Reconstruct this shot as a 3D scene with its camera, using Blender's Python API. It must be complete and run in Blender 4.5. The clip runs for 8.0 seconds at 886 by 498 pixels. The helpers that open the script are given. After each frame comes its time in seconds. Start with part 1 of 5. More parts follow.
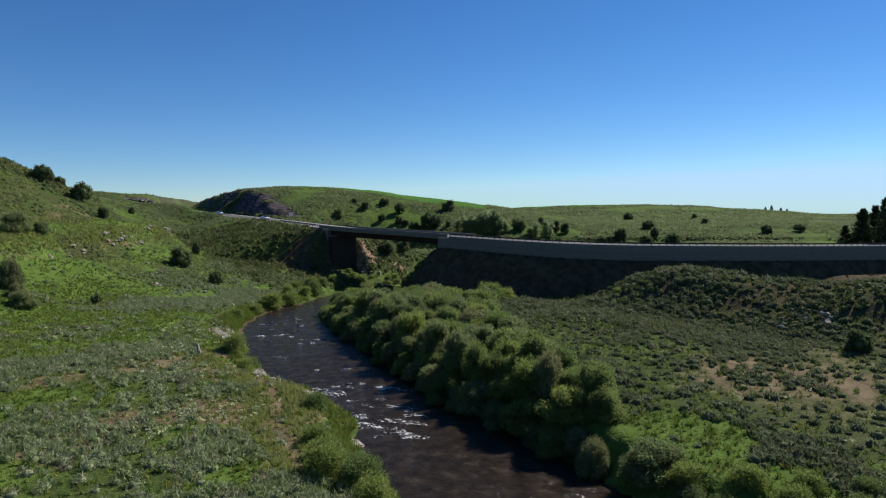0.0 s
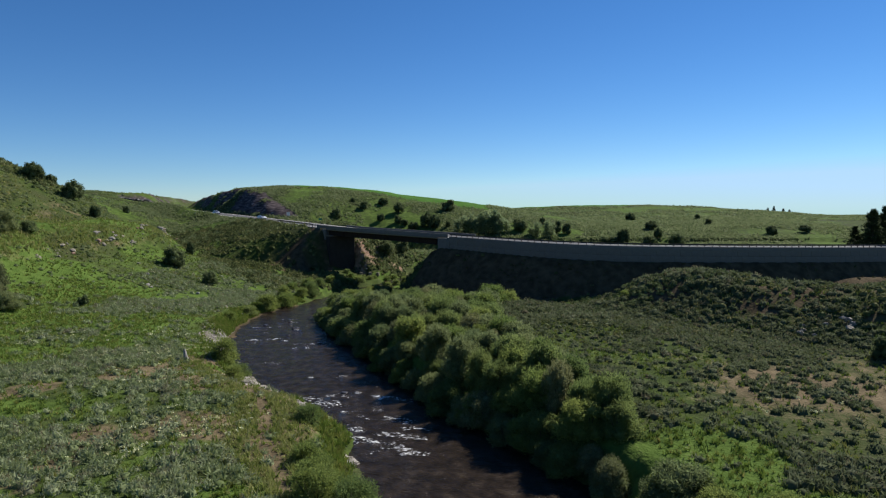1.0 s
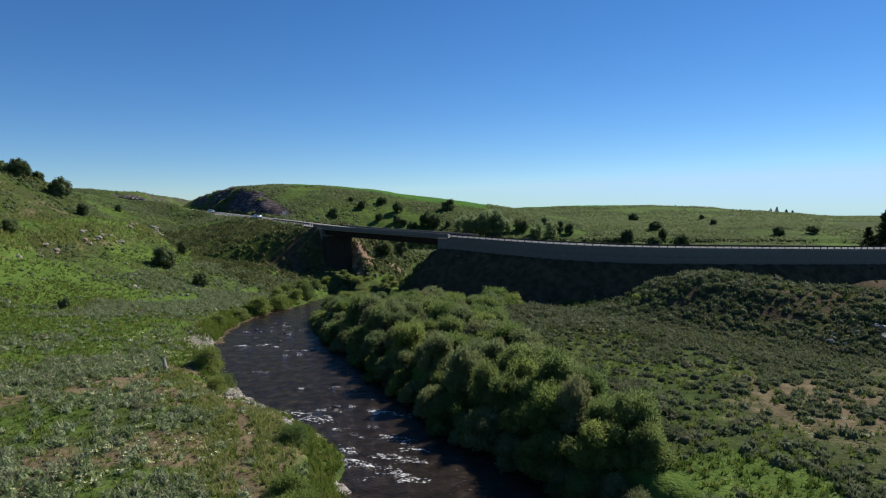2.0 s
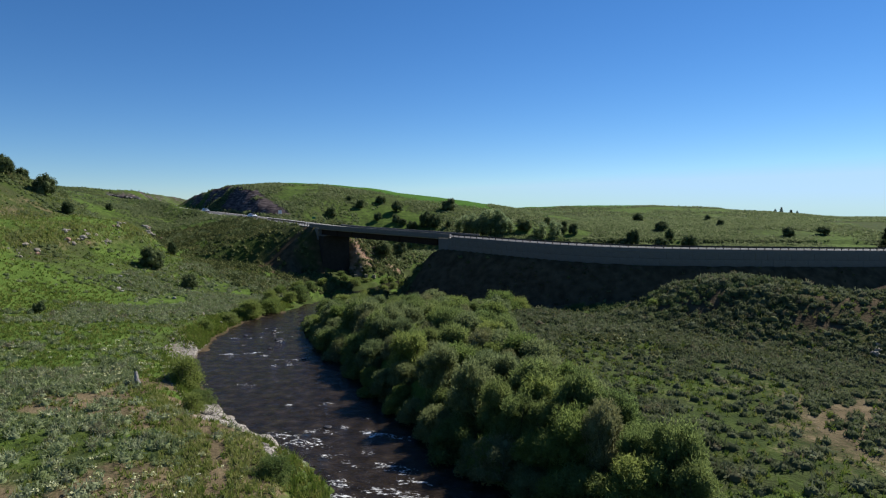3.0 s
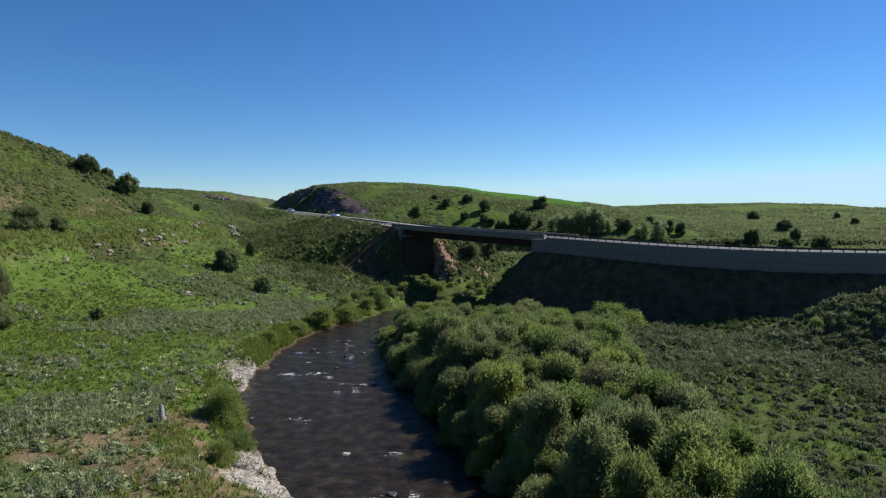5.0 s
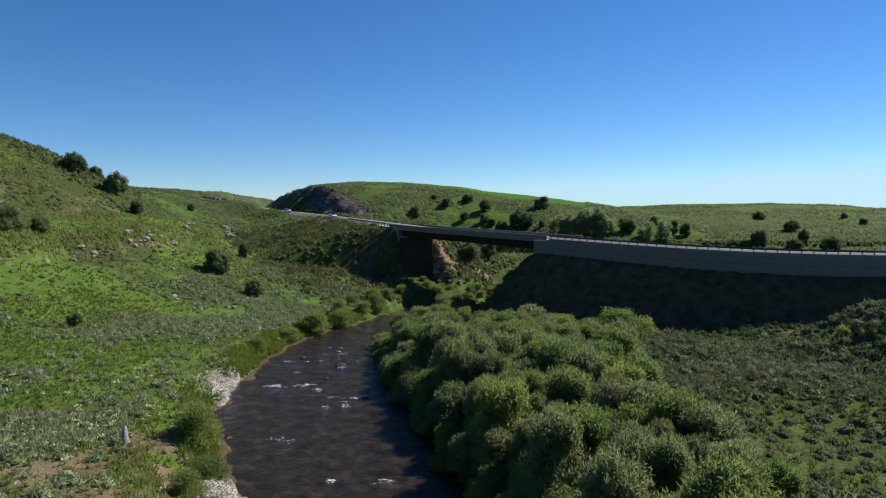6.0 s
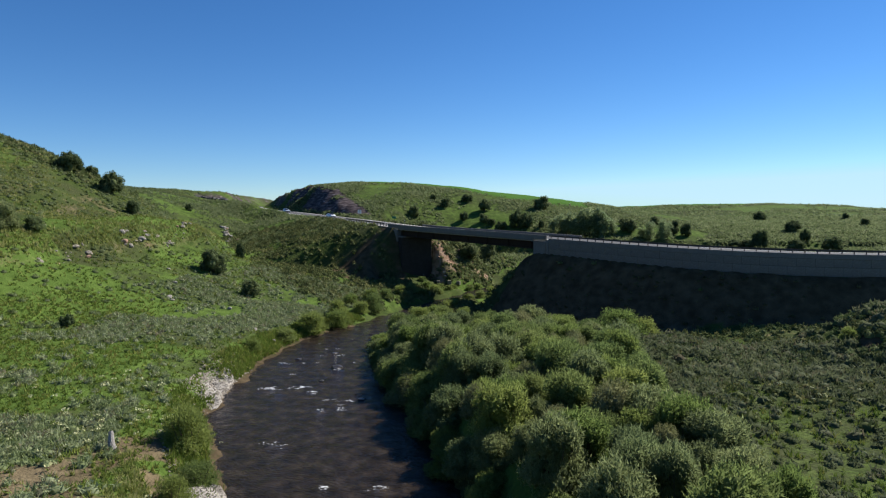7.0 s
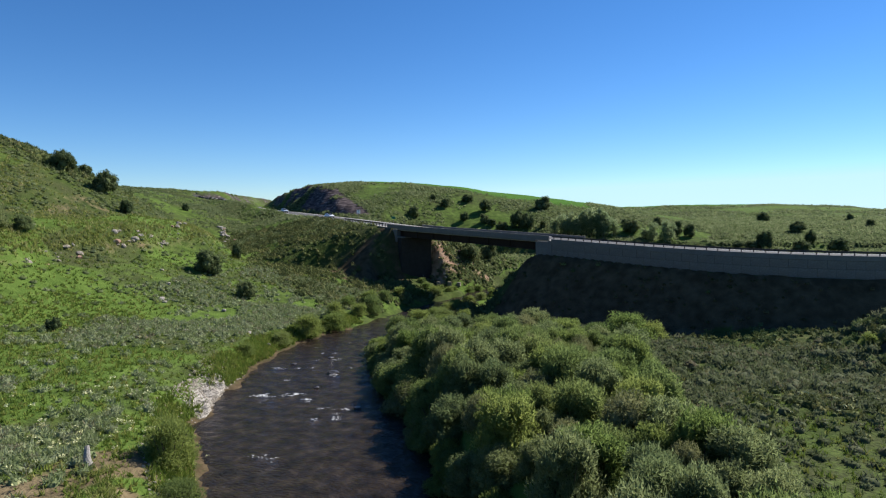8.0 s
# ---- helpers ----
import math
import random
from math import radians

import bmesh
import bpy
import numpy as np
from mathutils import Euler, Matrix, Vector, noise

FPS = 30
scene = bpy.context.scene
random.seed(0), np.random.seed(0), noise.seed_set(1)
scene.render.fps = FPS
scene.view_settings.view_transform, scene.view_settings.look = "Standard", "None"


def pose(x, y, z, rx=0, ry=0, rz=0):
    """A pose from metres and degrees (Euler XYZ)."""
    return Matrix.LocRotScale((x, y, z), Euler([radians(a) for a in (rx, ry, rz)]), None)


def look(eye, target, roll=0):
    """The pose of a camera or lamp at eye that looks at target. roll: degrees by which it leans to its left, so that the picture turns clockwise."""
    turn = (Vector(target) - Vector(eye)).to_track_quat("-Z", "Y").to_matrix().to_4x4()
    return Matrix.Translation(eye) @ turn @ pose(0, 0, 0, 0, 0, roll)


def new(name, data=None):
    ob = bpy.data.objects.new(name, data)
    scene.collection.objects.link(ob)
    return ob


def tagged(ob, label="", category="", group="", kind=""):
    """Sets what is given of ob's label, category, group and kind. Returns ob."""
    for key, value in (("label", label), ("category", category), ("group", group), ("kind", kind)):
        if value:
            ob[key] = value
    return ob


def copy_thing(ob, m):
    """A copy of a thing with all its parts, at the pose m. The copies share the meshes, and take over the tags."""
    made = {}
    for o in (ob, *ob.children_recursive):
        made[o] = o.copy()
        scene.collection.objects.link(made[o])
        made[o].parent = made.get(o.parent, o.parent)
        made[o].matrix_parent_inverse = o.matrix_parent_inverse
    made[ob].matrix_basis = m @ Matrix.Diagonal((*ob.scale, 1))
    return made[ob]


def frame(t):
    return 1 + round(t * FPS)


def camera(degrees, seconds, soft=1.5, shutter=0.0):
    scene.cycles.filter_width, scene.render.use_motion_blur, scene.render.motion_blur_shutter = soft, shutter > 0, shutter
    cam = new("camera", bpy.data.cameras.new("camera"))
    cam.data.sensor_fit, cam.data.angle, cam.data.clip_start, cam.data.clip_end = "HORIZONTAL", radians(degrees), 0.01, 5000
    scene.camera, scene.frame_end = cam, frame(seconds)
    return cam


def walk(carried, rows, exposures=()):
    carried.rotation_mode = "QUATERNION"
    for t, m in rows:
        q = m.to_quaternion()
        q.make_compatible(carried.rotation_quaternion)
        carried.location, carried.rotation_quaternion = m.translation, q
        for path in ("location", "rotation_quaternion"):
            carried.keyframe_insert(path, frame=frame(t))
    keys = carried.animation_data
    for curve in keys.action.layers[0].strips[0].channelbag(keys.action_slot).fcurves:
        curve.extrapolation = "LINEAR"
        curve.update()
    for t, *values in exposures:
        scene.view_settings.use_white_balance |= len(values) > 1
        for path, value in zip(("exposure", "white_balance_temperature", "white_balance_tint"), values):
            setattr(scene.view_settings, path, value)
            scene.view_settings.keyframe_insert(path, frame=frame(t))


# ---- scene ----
cam = camera(70.4, 8.0, 1.15)
METRES, EYE, TILT, LEAN, TURN = 38.0, 15.0, 0.0, 0.0, 6.4
ROWS = [
    (0.0, 0.0, 0.0, 0.0, -0.03, -3.73, 0.53),
    (0.5, -0.003, 0.0445, -0.0019, -0.04, -3.72, 0.46),
    (1.0, -0.0053, 0.1004, -0.0046, -0.08, -3.71, 0.4),
    (1.5, -0.0089, 0.1653, -0.0081, -0.11, -3.7, 0.32),
    (3.0, -0.0223, 0.4034, -0.019, -0.22, -3.68, 0.12),
    (3.5, -0.0306, 0.4934, -0.023, 2.86, -3.66, 0.25),
    (4.0, -0.0356, 0.5871, -0.0276, 7.26, -3.64, 0.49),
    (4.5, -0.0413, 0.6822, -0.032, 7.75, -3.61, 0.47),
    (6.0, -0.0584, 0.8932, -0.0363, 7.77, -3.56, 0.43),
    (6.5, -0.0565, 0.9116, -0.0385, 7.81, -3.54, 0.43),
    (7.0, -0.0568, 0.9255, -0.0398, 7.77, -3.53, 0.43),
    (7.5, -0.0609, 0.9541, -0.0411, 7.77, -3.51, 0.4),
    (8.0, -0.0682, 0.9958, -0.0431, 7.76, -3.48, 0.36),
]
EXPOSURES = [(0.0, 0.63), (3.0, 0.65), (4.5, 0.73), (6.0, 0.77), (6.5, 0.79), (7.2, 0.88), (8.0, 1.0)]
walk(cam, [(t, pose(0, 0, EYE, TILT, LEAN, TURN) @ pose(METRES * x, METRES * y, METRES * z, 90 + pitch, roll, yaw)) for t, x, y, z, yaw, pitch, roll in ROWS], EXPOSURES)

# ---- sky and sun ----
SUN_AZ, SUN_EL = 42.0, 41.0  # azimuth from +y towards +x, and elevation, in degrees
world = bpy.data.worlds.new("sky")
scene.world = world
world.use_nodes = True
sky = world.node_tree.nodes.new("ShaderNodeTexSky")
sky.sky_type, sky.sun_disc = "NISHITA", False
sky.sun_elevation, sky.sun_rotation = radians(SUN_EL), radians(SUN_AZ)
sky.air_density, sky.dust_density, sky.ozone_density, sky.altitude = 1.0, 0.0, 4.0, 1800
back = world.node_tree.nodes["Background"]
back.inputs["Strength"].default_value = 0.061
deep = world.node_tree.nodes.new("ShaderNodeHueSaturation")
deep.inputs["Saturation"].default_value = 1.2
world.node_tree.links.new(sky.outputs[0], deep.inputs["Color"])
clear = world.node_tree.nodes.new("ShaderNodeMix")
clear.data_type, clear.blend_type = "RGBA", "MULTIPLY"
clear.inputs[0].default_value, clear.inputs[7].default_value = 1.0, (0.83, 0.96, 1.10, 1)
world.node_tree.links.new(deep.outputs[0], clear.inputs[6])
haze = world.node_tree.nodes.new("ShaderNodeMix")
haze.data_type, haze.blend_type = "RGBA", "DARKEN"
haze.inputs[0].default_value, haze.inputs[7].default_value = 0.85, (5.0, 7.6, 10.6, 1)
world.node_tree.links.new(clear.outputs[2], haze.inputs[6])
world.node_tree.links.new(haze.outputs[2], back.inputs["Color"])
sun = new("sun", bpy.data.lights.new("sun", "SUN"))
sun.data.energy, sun.data.angle, sun.data.color = 4.15, radians(0.53), (1.0, 0.95, 0.88)
sun.matrix_world = look((math.sin(radians(SUN_AZ)) * math.cos(radians(SUN_EL)) * 500, math.cos(radians(SUN_AZ)) * math.cos(radians(SUN_EL)) * 500, math.sin(radians(SUN_EL)) * 500), (0, 0, 0))


# ---- materials ----
def material(name, rough=0.9, metal=0.0, spec=0.3):
    m = bpy.data.materials.new(name)
    m.use_nodes = True
    b = m.node_tree.nodes["Principled BSDF"]
    b.inputs["Roughness"].default_value, b.inputs["Metallic"].default_value = rough, metal
    b.inputs["Specular IOR Level"].default_value = spec
    return m, m.node_tree.nodes, m.node_tree.links, b


def tex(nodes, links, size, detail=4.0, coord="Object", kind="ShaderNodeTexNoise", stretch=None):
    """A noise whose features are about that many metres."""
    c = nodes.new("ShaderNodeTexCoord")
    n = nodes.new(kind)
    n.inputs["Scale"].default_value = 1.0 / size
    if kind == "ShaderNodeTexNoise":
        n.inputs["Detail"].default_value = detail
    src = c.outputs[coord]
    if stretch:
        mp = nodes.new("ShaderNodeMapping")
        mp.inputs["Scale"].default_value = stretch
        links.new(src, mp.inputs["Vector"])
        src = mp.outputs[0]
    links.new(src, n.inputs["Vector"])
    return n.outputs["Fac"] if kind == "ShaderNodeTexNoise" else n.outputs["Distance"]


def ramp(nodes, links, fac, stops):
    r = nodes.new("ShaderNodeValToRGB")
    el = r.color_ramp.elements
    while len(el) < len(stops):
        el.new(0.5)
    for e, (p, c) in zip(el, stops):
        e.position, e.color = p, (*c, 1) if len(c) == 3 else c
    links.new(fac, r.inputs["Fac"])
    return r.outputs["Color"]


def mix(nodes, links, fac, a, b, blend="MIX"):
    n = nodes.new("ShaderNodeMix")
    n.data_type, n.blend_type = "RGBA", blend
    for value, socket in ((fac, n.inputs[0]), (a, n.inputs[6]), (b, n.inputs[7])):
        if isinstance(value, (int, float)):
            socket.default_value = value
        elif isinstance(value, tuple):
            socket.default_value = (*value, 1)
        else:
            links.new(value, socket)
    return n.outputs[2]


def scaled(nodes, links, value, lo, hi, a=0.0, b=1.0):
    n = nodes.new("ShaderNodeMapRange")
    n.inputs["From Min"].default_value, n.inputs["From Max"].default_value = lo, hi
    n.inputs["To Min"].default_value, n.inputs["To Max"].default_value = a, b
    links.new(value, n.inputs["Value"])
    return n.outputs[0]


def product(nodes, links, a, b, op="MULTIPLY"):
    n = nodes.new("ShaderNodeMath")
    n.operation = op
    for value, socket in ((a, n.inputs[0]), (b, n.inputs[1])):
        if isinstance(value, (int, float)):
            socket.default_value = value
        else:
            links.new(value, socket)
    return n.outputs[0]


def bump(nodes, links, bsdf, height, strength, distance):
    n = nodes.new("ShaderNodeBump")
    n.inputs["Strength"].default_value, n.inputs["Distance"].default_value = strength, distance
    links.new(height, n.inputs["Height"])
    links.new(n.outputs[0], bsdf.inputs["Normal"])


def attribute(nodes, name):
    a = nodes.new("ShaderNodeAttribute")
    a.attribute_name = name
    return a.outputs["Fac"]


def speckled(name, dark, light, size, rough=0.9, relief=0.3, spec=0.2, metal=0.0, coord="Object", patch=None):
    """A surface of two tones with grain at that size and slow patches ten times larger."""
    m, n, l, b = material(name, rough, metal, spec)
    fine, slow = tex(n, l, size, 6, coord), tex(n, l, patch or size * 11, 3, coord)
    c = ramp(n, l, fine, ((0.3, dark), (0.7, light)))
    c = mix(n, l, scaled(n, l, slow, 0.35, 0.7, 0.0, 0.55), c, dark)
    l.new(c, b.inputs["Base Color"])
    if relief:
        bump(n, l, b, fine, relief, size)
    return m


def leafy(name, dark, light, glow=0.25, vary=0.35):
    """Leaves: each leaf or clump varies by itself, and some light shines through."""
    m, n, l, b = material(name, 0.8, 0.0, 0.06)
    g = n.new("ShaderNodeNewGeometry")
    o = n.new("ShaderNodeObjectInfo")
    c = ramp(n, l, g.outputs["Random Per Island"], ((0.0, dark), (1.0, light)))
    h = n.new("ShaderNodeHueSaturation")
    l.new(c, h.inputs["Color"])
    l.new(scaled(n, l, o.outputs["Random"], 0, 1, 1 - vary, 1 + vary), h.inputs["Value"])
    l.new(scaled(n, l, o.outputs["Random"], 0, 1, 0.515, 0.485), h.inputs["Hue"])
    l.new(h.outputs[0], b.inputs["Base Color"])
    t = n.new("ShaderNodeBsdfTranslucent")
    l.new(h.outputs[0], t.inputs["Color"])
    mx = n.new("ShaderNodeMixShader")
    mx.inputs[0].default_value = glow
    l.new(b.outputs[0], mx.inputs[1])
    l.new(t.outputs[0], mx.inputs[2])
    l.new(mx.outputs[0], n["Material Output"].inputs["Surface"])
    return m


def ground_material():
    m, n, l, b = material("ground", 0.95, 0.0, 0.04)
    big, mid, fine = tex(n, l, 9, 4), tex(n, l, 1.6, 5), tex(n, l, 0.25, 4)
    grass = ramp(n, l, mid, ((0.3, (0.032, 0.048, 0.014)), (0.55, (0.053, 0.076, 0.019)), (0.75, (0.078, 0.090, 0.028))))
    lush = ramp(n, l, mid, ((0.3, (0.060, 0.101, 0.019)), (0.7, (0.102, 0.155, 0.032))))
    dry = ramp(n, l, mid, ((0.3, (0.090, 0.068, 0.040)), (0.7, (0.19, 0.148, 0.085))))
    stone = ramp(n, l, fine, ((0.3, (0.16, 0.145, 0.125)), (0.7, (0.42, 0.39, 0.35))))
    soil = ramp(n, l, mid, ((0.3, (0.19, 0.12, 0.075)), (0.5, (0.30, 0.195, 0.13)), (0.7, (0.42, 0.30, 0.21))))
    crop = ramp(n, l, big, ((0.3, (0.048, 0.118, 0.016)), (0.7, (0.064, 0.145, 0.020))))
    c = mix(n, l, scaled(n, l, big, 0.42, 0.62), grass, ramp(n, l, fine, ((0.3, (0.038, 0.049, 0.018)), (0.7, (0.076, 0.083, 0.034)))))
    rock = ramp(n, l, tex(n, l, 1.3, 8, stretch=(0.5, 0.8, 2.2)), ((0.3, (0.024, 0.019, 0.020)), (0.5, (0.075, 0.060, 0.060)), (0.62, (0.15, 0.122, 0.116)), (0.75, (0.31, 0.265, 0.24))))
    dark = ramp(n, l, mid, ((0.3, (0.046, 0.034, 0.019)), (0.7, (0.112, 0.083, 0.048))))
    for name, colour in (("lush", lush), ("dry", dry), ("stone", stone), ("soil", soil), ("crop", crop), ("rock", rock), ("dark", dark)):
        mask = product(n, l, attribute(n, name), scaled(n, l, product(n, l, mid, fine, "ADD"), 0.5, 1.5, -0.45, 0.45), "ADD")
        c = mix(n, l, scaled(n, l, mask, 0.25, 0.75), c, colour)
    l.new(c, b.inputs["Base Color"])
    bump(n, l, b, product(n, l, mid, fine, "ADD"), 0.6, 0.25)
    return m


def water_material():
    m, n, l, b = material("river_water", 0.12, 0.0, 0.22)
    b.inputs["IOR"].default_value = 1.33
    bed = ramp(n, l, tex(n, l, 1.2, 5), ((0.3, (0.012, 0.009, 0.006)), (0.55, (0.027, 0.020, 0.014)), (0.75, (0.054, 0.041, 0.029))))
    froth = attribute(n, "foam")
    streak = mix(n, l, 0.55, tex(n, l, 0.5, 6, stretch=(0.8, 1.3, 1.0)), tex(n, l, 0.16, 5, stretch=(0.7, 1.5, 1.0)))
    mask = scaled(n, l, product(n, l, froth, scaled(n, l, streak, 0.36, 0.66), "ADD"), 1.08, 1.36)
    l.new(mix(n, l, mask, bed, (0.70, 0.71, 0.70)), b.inputs["Base Color"])
    l.new(scaled(n, l, mask, 0, 1, 0.07, 0.7), b.inputs["Roughness"])
    waves = product(n, l, tex(n, l, 0.9, 5, stretch=(0.8, 1.2, 1)), tex(n, l, 0.24, 4, stretch=(0.7, 1.3, 1)), "ADD")
    bump(n, l, b, waves, 0.85, 0.22)
    return m


def ledge_material():
    """Pale bedrock with dark cracks along its bedding."""
    m, n, l, b = material("ledge_rock", 0.9, 0.0, 0.2)
    fine, slow = tex(n, l, 0.12, 6), tex(n, l, 1.0, 5)
    c = ramp(n, l, fine, ((0.3, (0.20, 0.18, 0.15)), (0.7, (0.46, 0.425, 0.37))))
    c = mix(n, l, scaled(n, l, slow, 0.45, 0.65), c, (0.17, 0.15, 0.125))
    crack = ramp(n, l, tex(n, l, 0.8, 7, stretch=(1.6, 1.1, 5.0)), ((0.46, (0, 0, 0)), (0.49, (1, 1, 1)), (0.51, (1, 1, 1)), (0.54, (0, 0, 0))))
    l.new(mix(n, l, crack, c, (0.045, 0.038, 0.032)), b.inputs["Base Color"])
    bump(n, l, b, product(n, l, fine, slow, "ADD"), 0.6, 0.12)
    return m


LEDGE_ROCK = ledge_material()
GROUND, WATER_MAT = ground_material(), water_material()
ASPHALT = speckled("asphalt", (0.075, 0.075, 0.075), (0.125, 0.122, 0.118), 0.05, 0.9, 0.2)
SHOULDER = speckled("gravel_shoulder", (0.26, 0.245, 0.22), (0.40, 0.38, 0.345), 0.06, 0.95, 0.3)
CONCRETE = speckled("concrete", (0.132, 0.123, 0.110), (0.212, 0.200, 0.182), 0.09, 0.85, 0.15, patch=1.7)
RUST_STEEL = speckled("weathering_steel", (0.024, 0.016, 0.013), (0.045, 0.028, 0.020), 0.12, 0.75, 0.1, metal=0.3)
GALVANISED = speckled("galvanised_steel", (0.30, 0.31, 0.32), (0.44, 0.45, 0.46), 0.03, 0.5, 0.05, metal=0.8)
RAIL_STEEL = speckled("weathered_rail_steel", (0.075, 0.066, 0.060), (0.135, 0.122, 0.112), 0.05, 0.75, 0.05, metal=0.2)
WHITE_PAINT = speckled("white_paint", (0.72, 0.72, 0.70), (0.82, 0.82, 0.80), 0.2, 0.5, 0.0)


# ---- the lie of the land ----
WATER = -3.6


def level(y):
    """The height of the river's surface, which falls downstream."""
    return WATER - np.interp(y, [76, 92, 106, 120, 140, 150, 210], [0, 0.35, 0.9, 1.4, 1.95, 2.3, 2.8])


def ss(a, b, x):
    u = np.clip((np.asarray(x, float) - a) / (b - a), 0, 1)
    return u * u * (3 - 2 * u)


def soft(u, k=3.0):
    """A ramp that starts gently at 0."""
    return np.logaddexp(0, np.asarray(u, float) / k) * k


def lattice(i, j, seed):
    h = (i.astype(np.int64) * 374761393 + j.astype(np.int64) * 668265263 + seed * 974634777) & 0xFFFFFFFF
    h = ((h ^ (h >> 13)) * 1274126177) & 0xFFFFFFFF
    return ((h ^ (h >> 16)) & 0xFFFF) / 65535.0


def vnoise(x, y, size, seed=0):
    """Smooth value noise in -1..1 with cells of that many metres."""
    x, y = np.asarray(x, float) / size, np.asarray(y, float) / size
    i, j = np.floor(x), np.floor(y)
    u, v = x - i, y - j
    u, v = u * u * (3 - 2 * u), v * v * (3 - 2 * v)
    a, b = lattice(i, j, seed), lattice(i + 1, j, seed)
    c, d = lattice(i, j + 1, seed), lattice(i + 1, j + 1, seed)
    return 2 * ((a * (1 - u) + b * u) * (1 - v) + (c * (1 - u) + d * u) * v) - 1


def smooth_line(xs, ys, step, width):
    """ys over xs, resampled every step and rounded off over that width."""
    s = np.arange(xs[0], xs[-1] + step, step)
    v = np.interp(s, xs, ys)
    n = int(3 * width / step)
    k = np.exp(-0.5 * (np.arange(-n, n + 1) * step / width) ** 2)
    k /= k.sum()
    return s, np.convolve(np.pad(v, n, mode="reflect", reflect_type="odd"), k, mode="valid")


# the river: its two banks, as x over y
RIV_Y = [-60, 0, 20, 42, 52, 60, 69, 80, 91, 101, 110, 118, 124, 131, 150, 176, 210, 260, 330]
RIV_L = [58, 14, 1.5, -9.0, -12.4, -20.2, -30, -38.0, -42.0, -44.2, -46.5, -47, -46.3, -45, -43.5, -39.0, -29, -5, 40]
RIV_R = [80, 36, 21, 6, -1.4, -7, -13.3, -19.2, -25, -30.6, -34, -36.3, -37, -36.8, -36.6, -32.0, -18, 12, 58]
RS, RL = smooth_line(RIV_Y, RIV_L, 0.5, 1.8)
RS, RR = smooth_line(RIV_Y, RIV_R, 0.5, 2.5)


def banks(y):
    return np.interp(y, RS, RL), np.interp(y, RS, RR)


def river(x, y):
    """How far a place lies outside the water (below 0: in it), and whether on the right bank."""
    l, r = banks(y)
    l = l + 0.9 * vnoise(x * 0.3, y, 5.0, 11) + 0.5 * vnoise(x * 0.3, y, 1.9, 12)
    r = r + 0.8 * vnoise(x * 0.3, y, 5.0, 13)
    return np.where(x > (l + r) / 2, x - r, l - x) * 0.8 + 80 * ss(215, 250, y), x > (l + r) / 2


# the road: its edge on the river's side, from the cut on the hill down to the right
ROAD_X = [-318, -268, -221, -188, -160, -115, -72, -55, -16, -2, 10.5, 22, 34, 52, 71, 100, 140, 200, 330, 480]
ROAD_Y = [640, 510, 394, 329, 288, 240, 199.5, 184, 152, 142.8, 136.5, 134.3, 135.6, 139.6, 145.5, 157.5, 178, 214, 300, 400]
ROAD_Z = [18.6, 17.6, 16.6, 15.6, 14.6, 12.6, 10.2, 9.05, 7.95, 7.4, 6.85, 6.65, 6.45, 6.1, 5.7, 5.1, 4.3, 3.2, 1.5, 0.5]
ROAD_W = 9.6
dx, dy = np.diff(ROAD_X), np.diff(ROAD_Y)
knots = np.concatenate([[0], np.cumsum(np.hypot(dx, dy))])
ES, EX = smooth_line(knots, ROAD_X, 1.0, 6.0)
ES, EY = smooth_line(knots, ROAD_Y, 1.0, 6.0)
ES, EZ = smooth_line(knots, ROAD_Z, 1.0, 10.0)
TX, TY = np.gradient(EX), np.gradient(EY)
TX, TY = TX / np.hypot(TX, TY), TY / np.hypot(TX, TY)
NX, NY = -TY, TX  # away from the river's side


def station(x):
    """The station on the road's edge at that x."""
    return float(np.interp(x, EX, ES))


def edge(s, off=0.0):
    """The place on the road at station s, off metres in from its edge: x, y, z and heading."""
    f = lambda a: np.interp(s, ES, a)
    return f(EX) + off * f(NX), f(EY) + off * f(NY), f(EZ), np.arctan2(f(TY), f(TX))


S_LEFT, S_RIGHT, S_WALL_END = station(-55), station(-18.3), station(150)


def road_frame(x, y):
    """For places: the nearest station of the road's edge, the distance in from it (below 0: on the river's side) and the road's height there."""
    x, y = np.asarray(x, float), np.asarray(y, float)
    s_out, d_out = np.empty(x.shape), np.empty(x.shape)
    fx, fy, so, do = x.ravel(), y.ravel(), s_out.ravel(), d_out.ravel()
    px, py = EX[::2], EY[::2]
    for a in range(0, fx.size, 4000):
        qx, qy = fx[a:a + 4000, None], fy[a:a + 4000, None]
        k = np.argmin((qx - px) ** 2 + (qy - py) ** 2, axis=1) * 2
        ox, oy = fx[a:a + 4000] - EX[k], fy[a:a + 4000] - EY[k]
        so[a:a + 4000] = ES[k] + ox * TX[k] + oy * TY[k]
        do[a:a + 4000] = ox * NX[k] + oy * NY[k]
    s_out, d_out = so.reshape(x.shape), do.reshape(x.shape)
    return s_out, d_out, np.interp(s_out, ES, EZ)


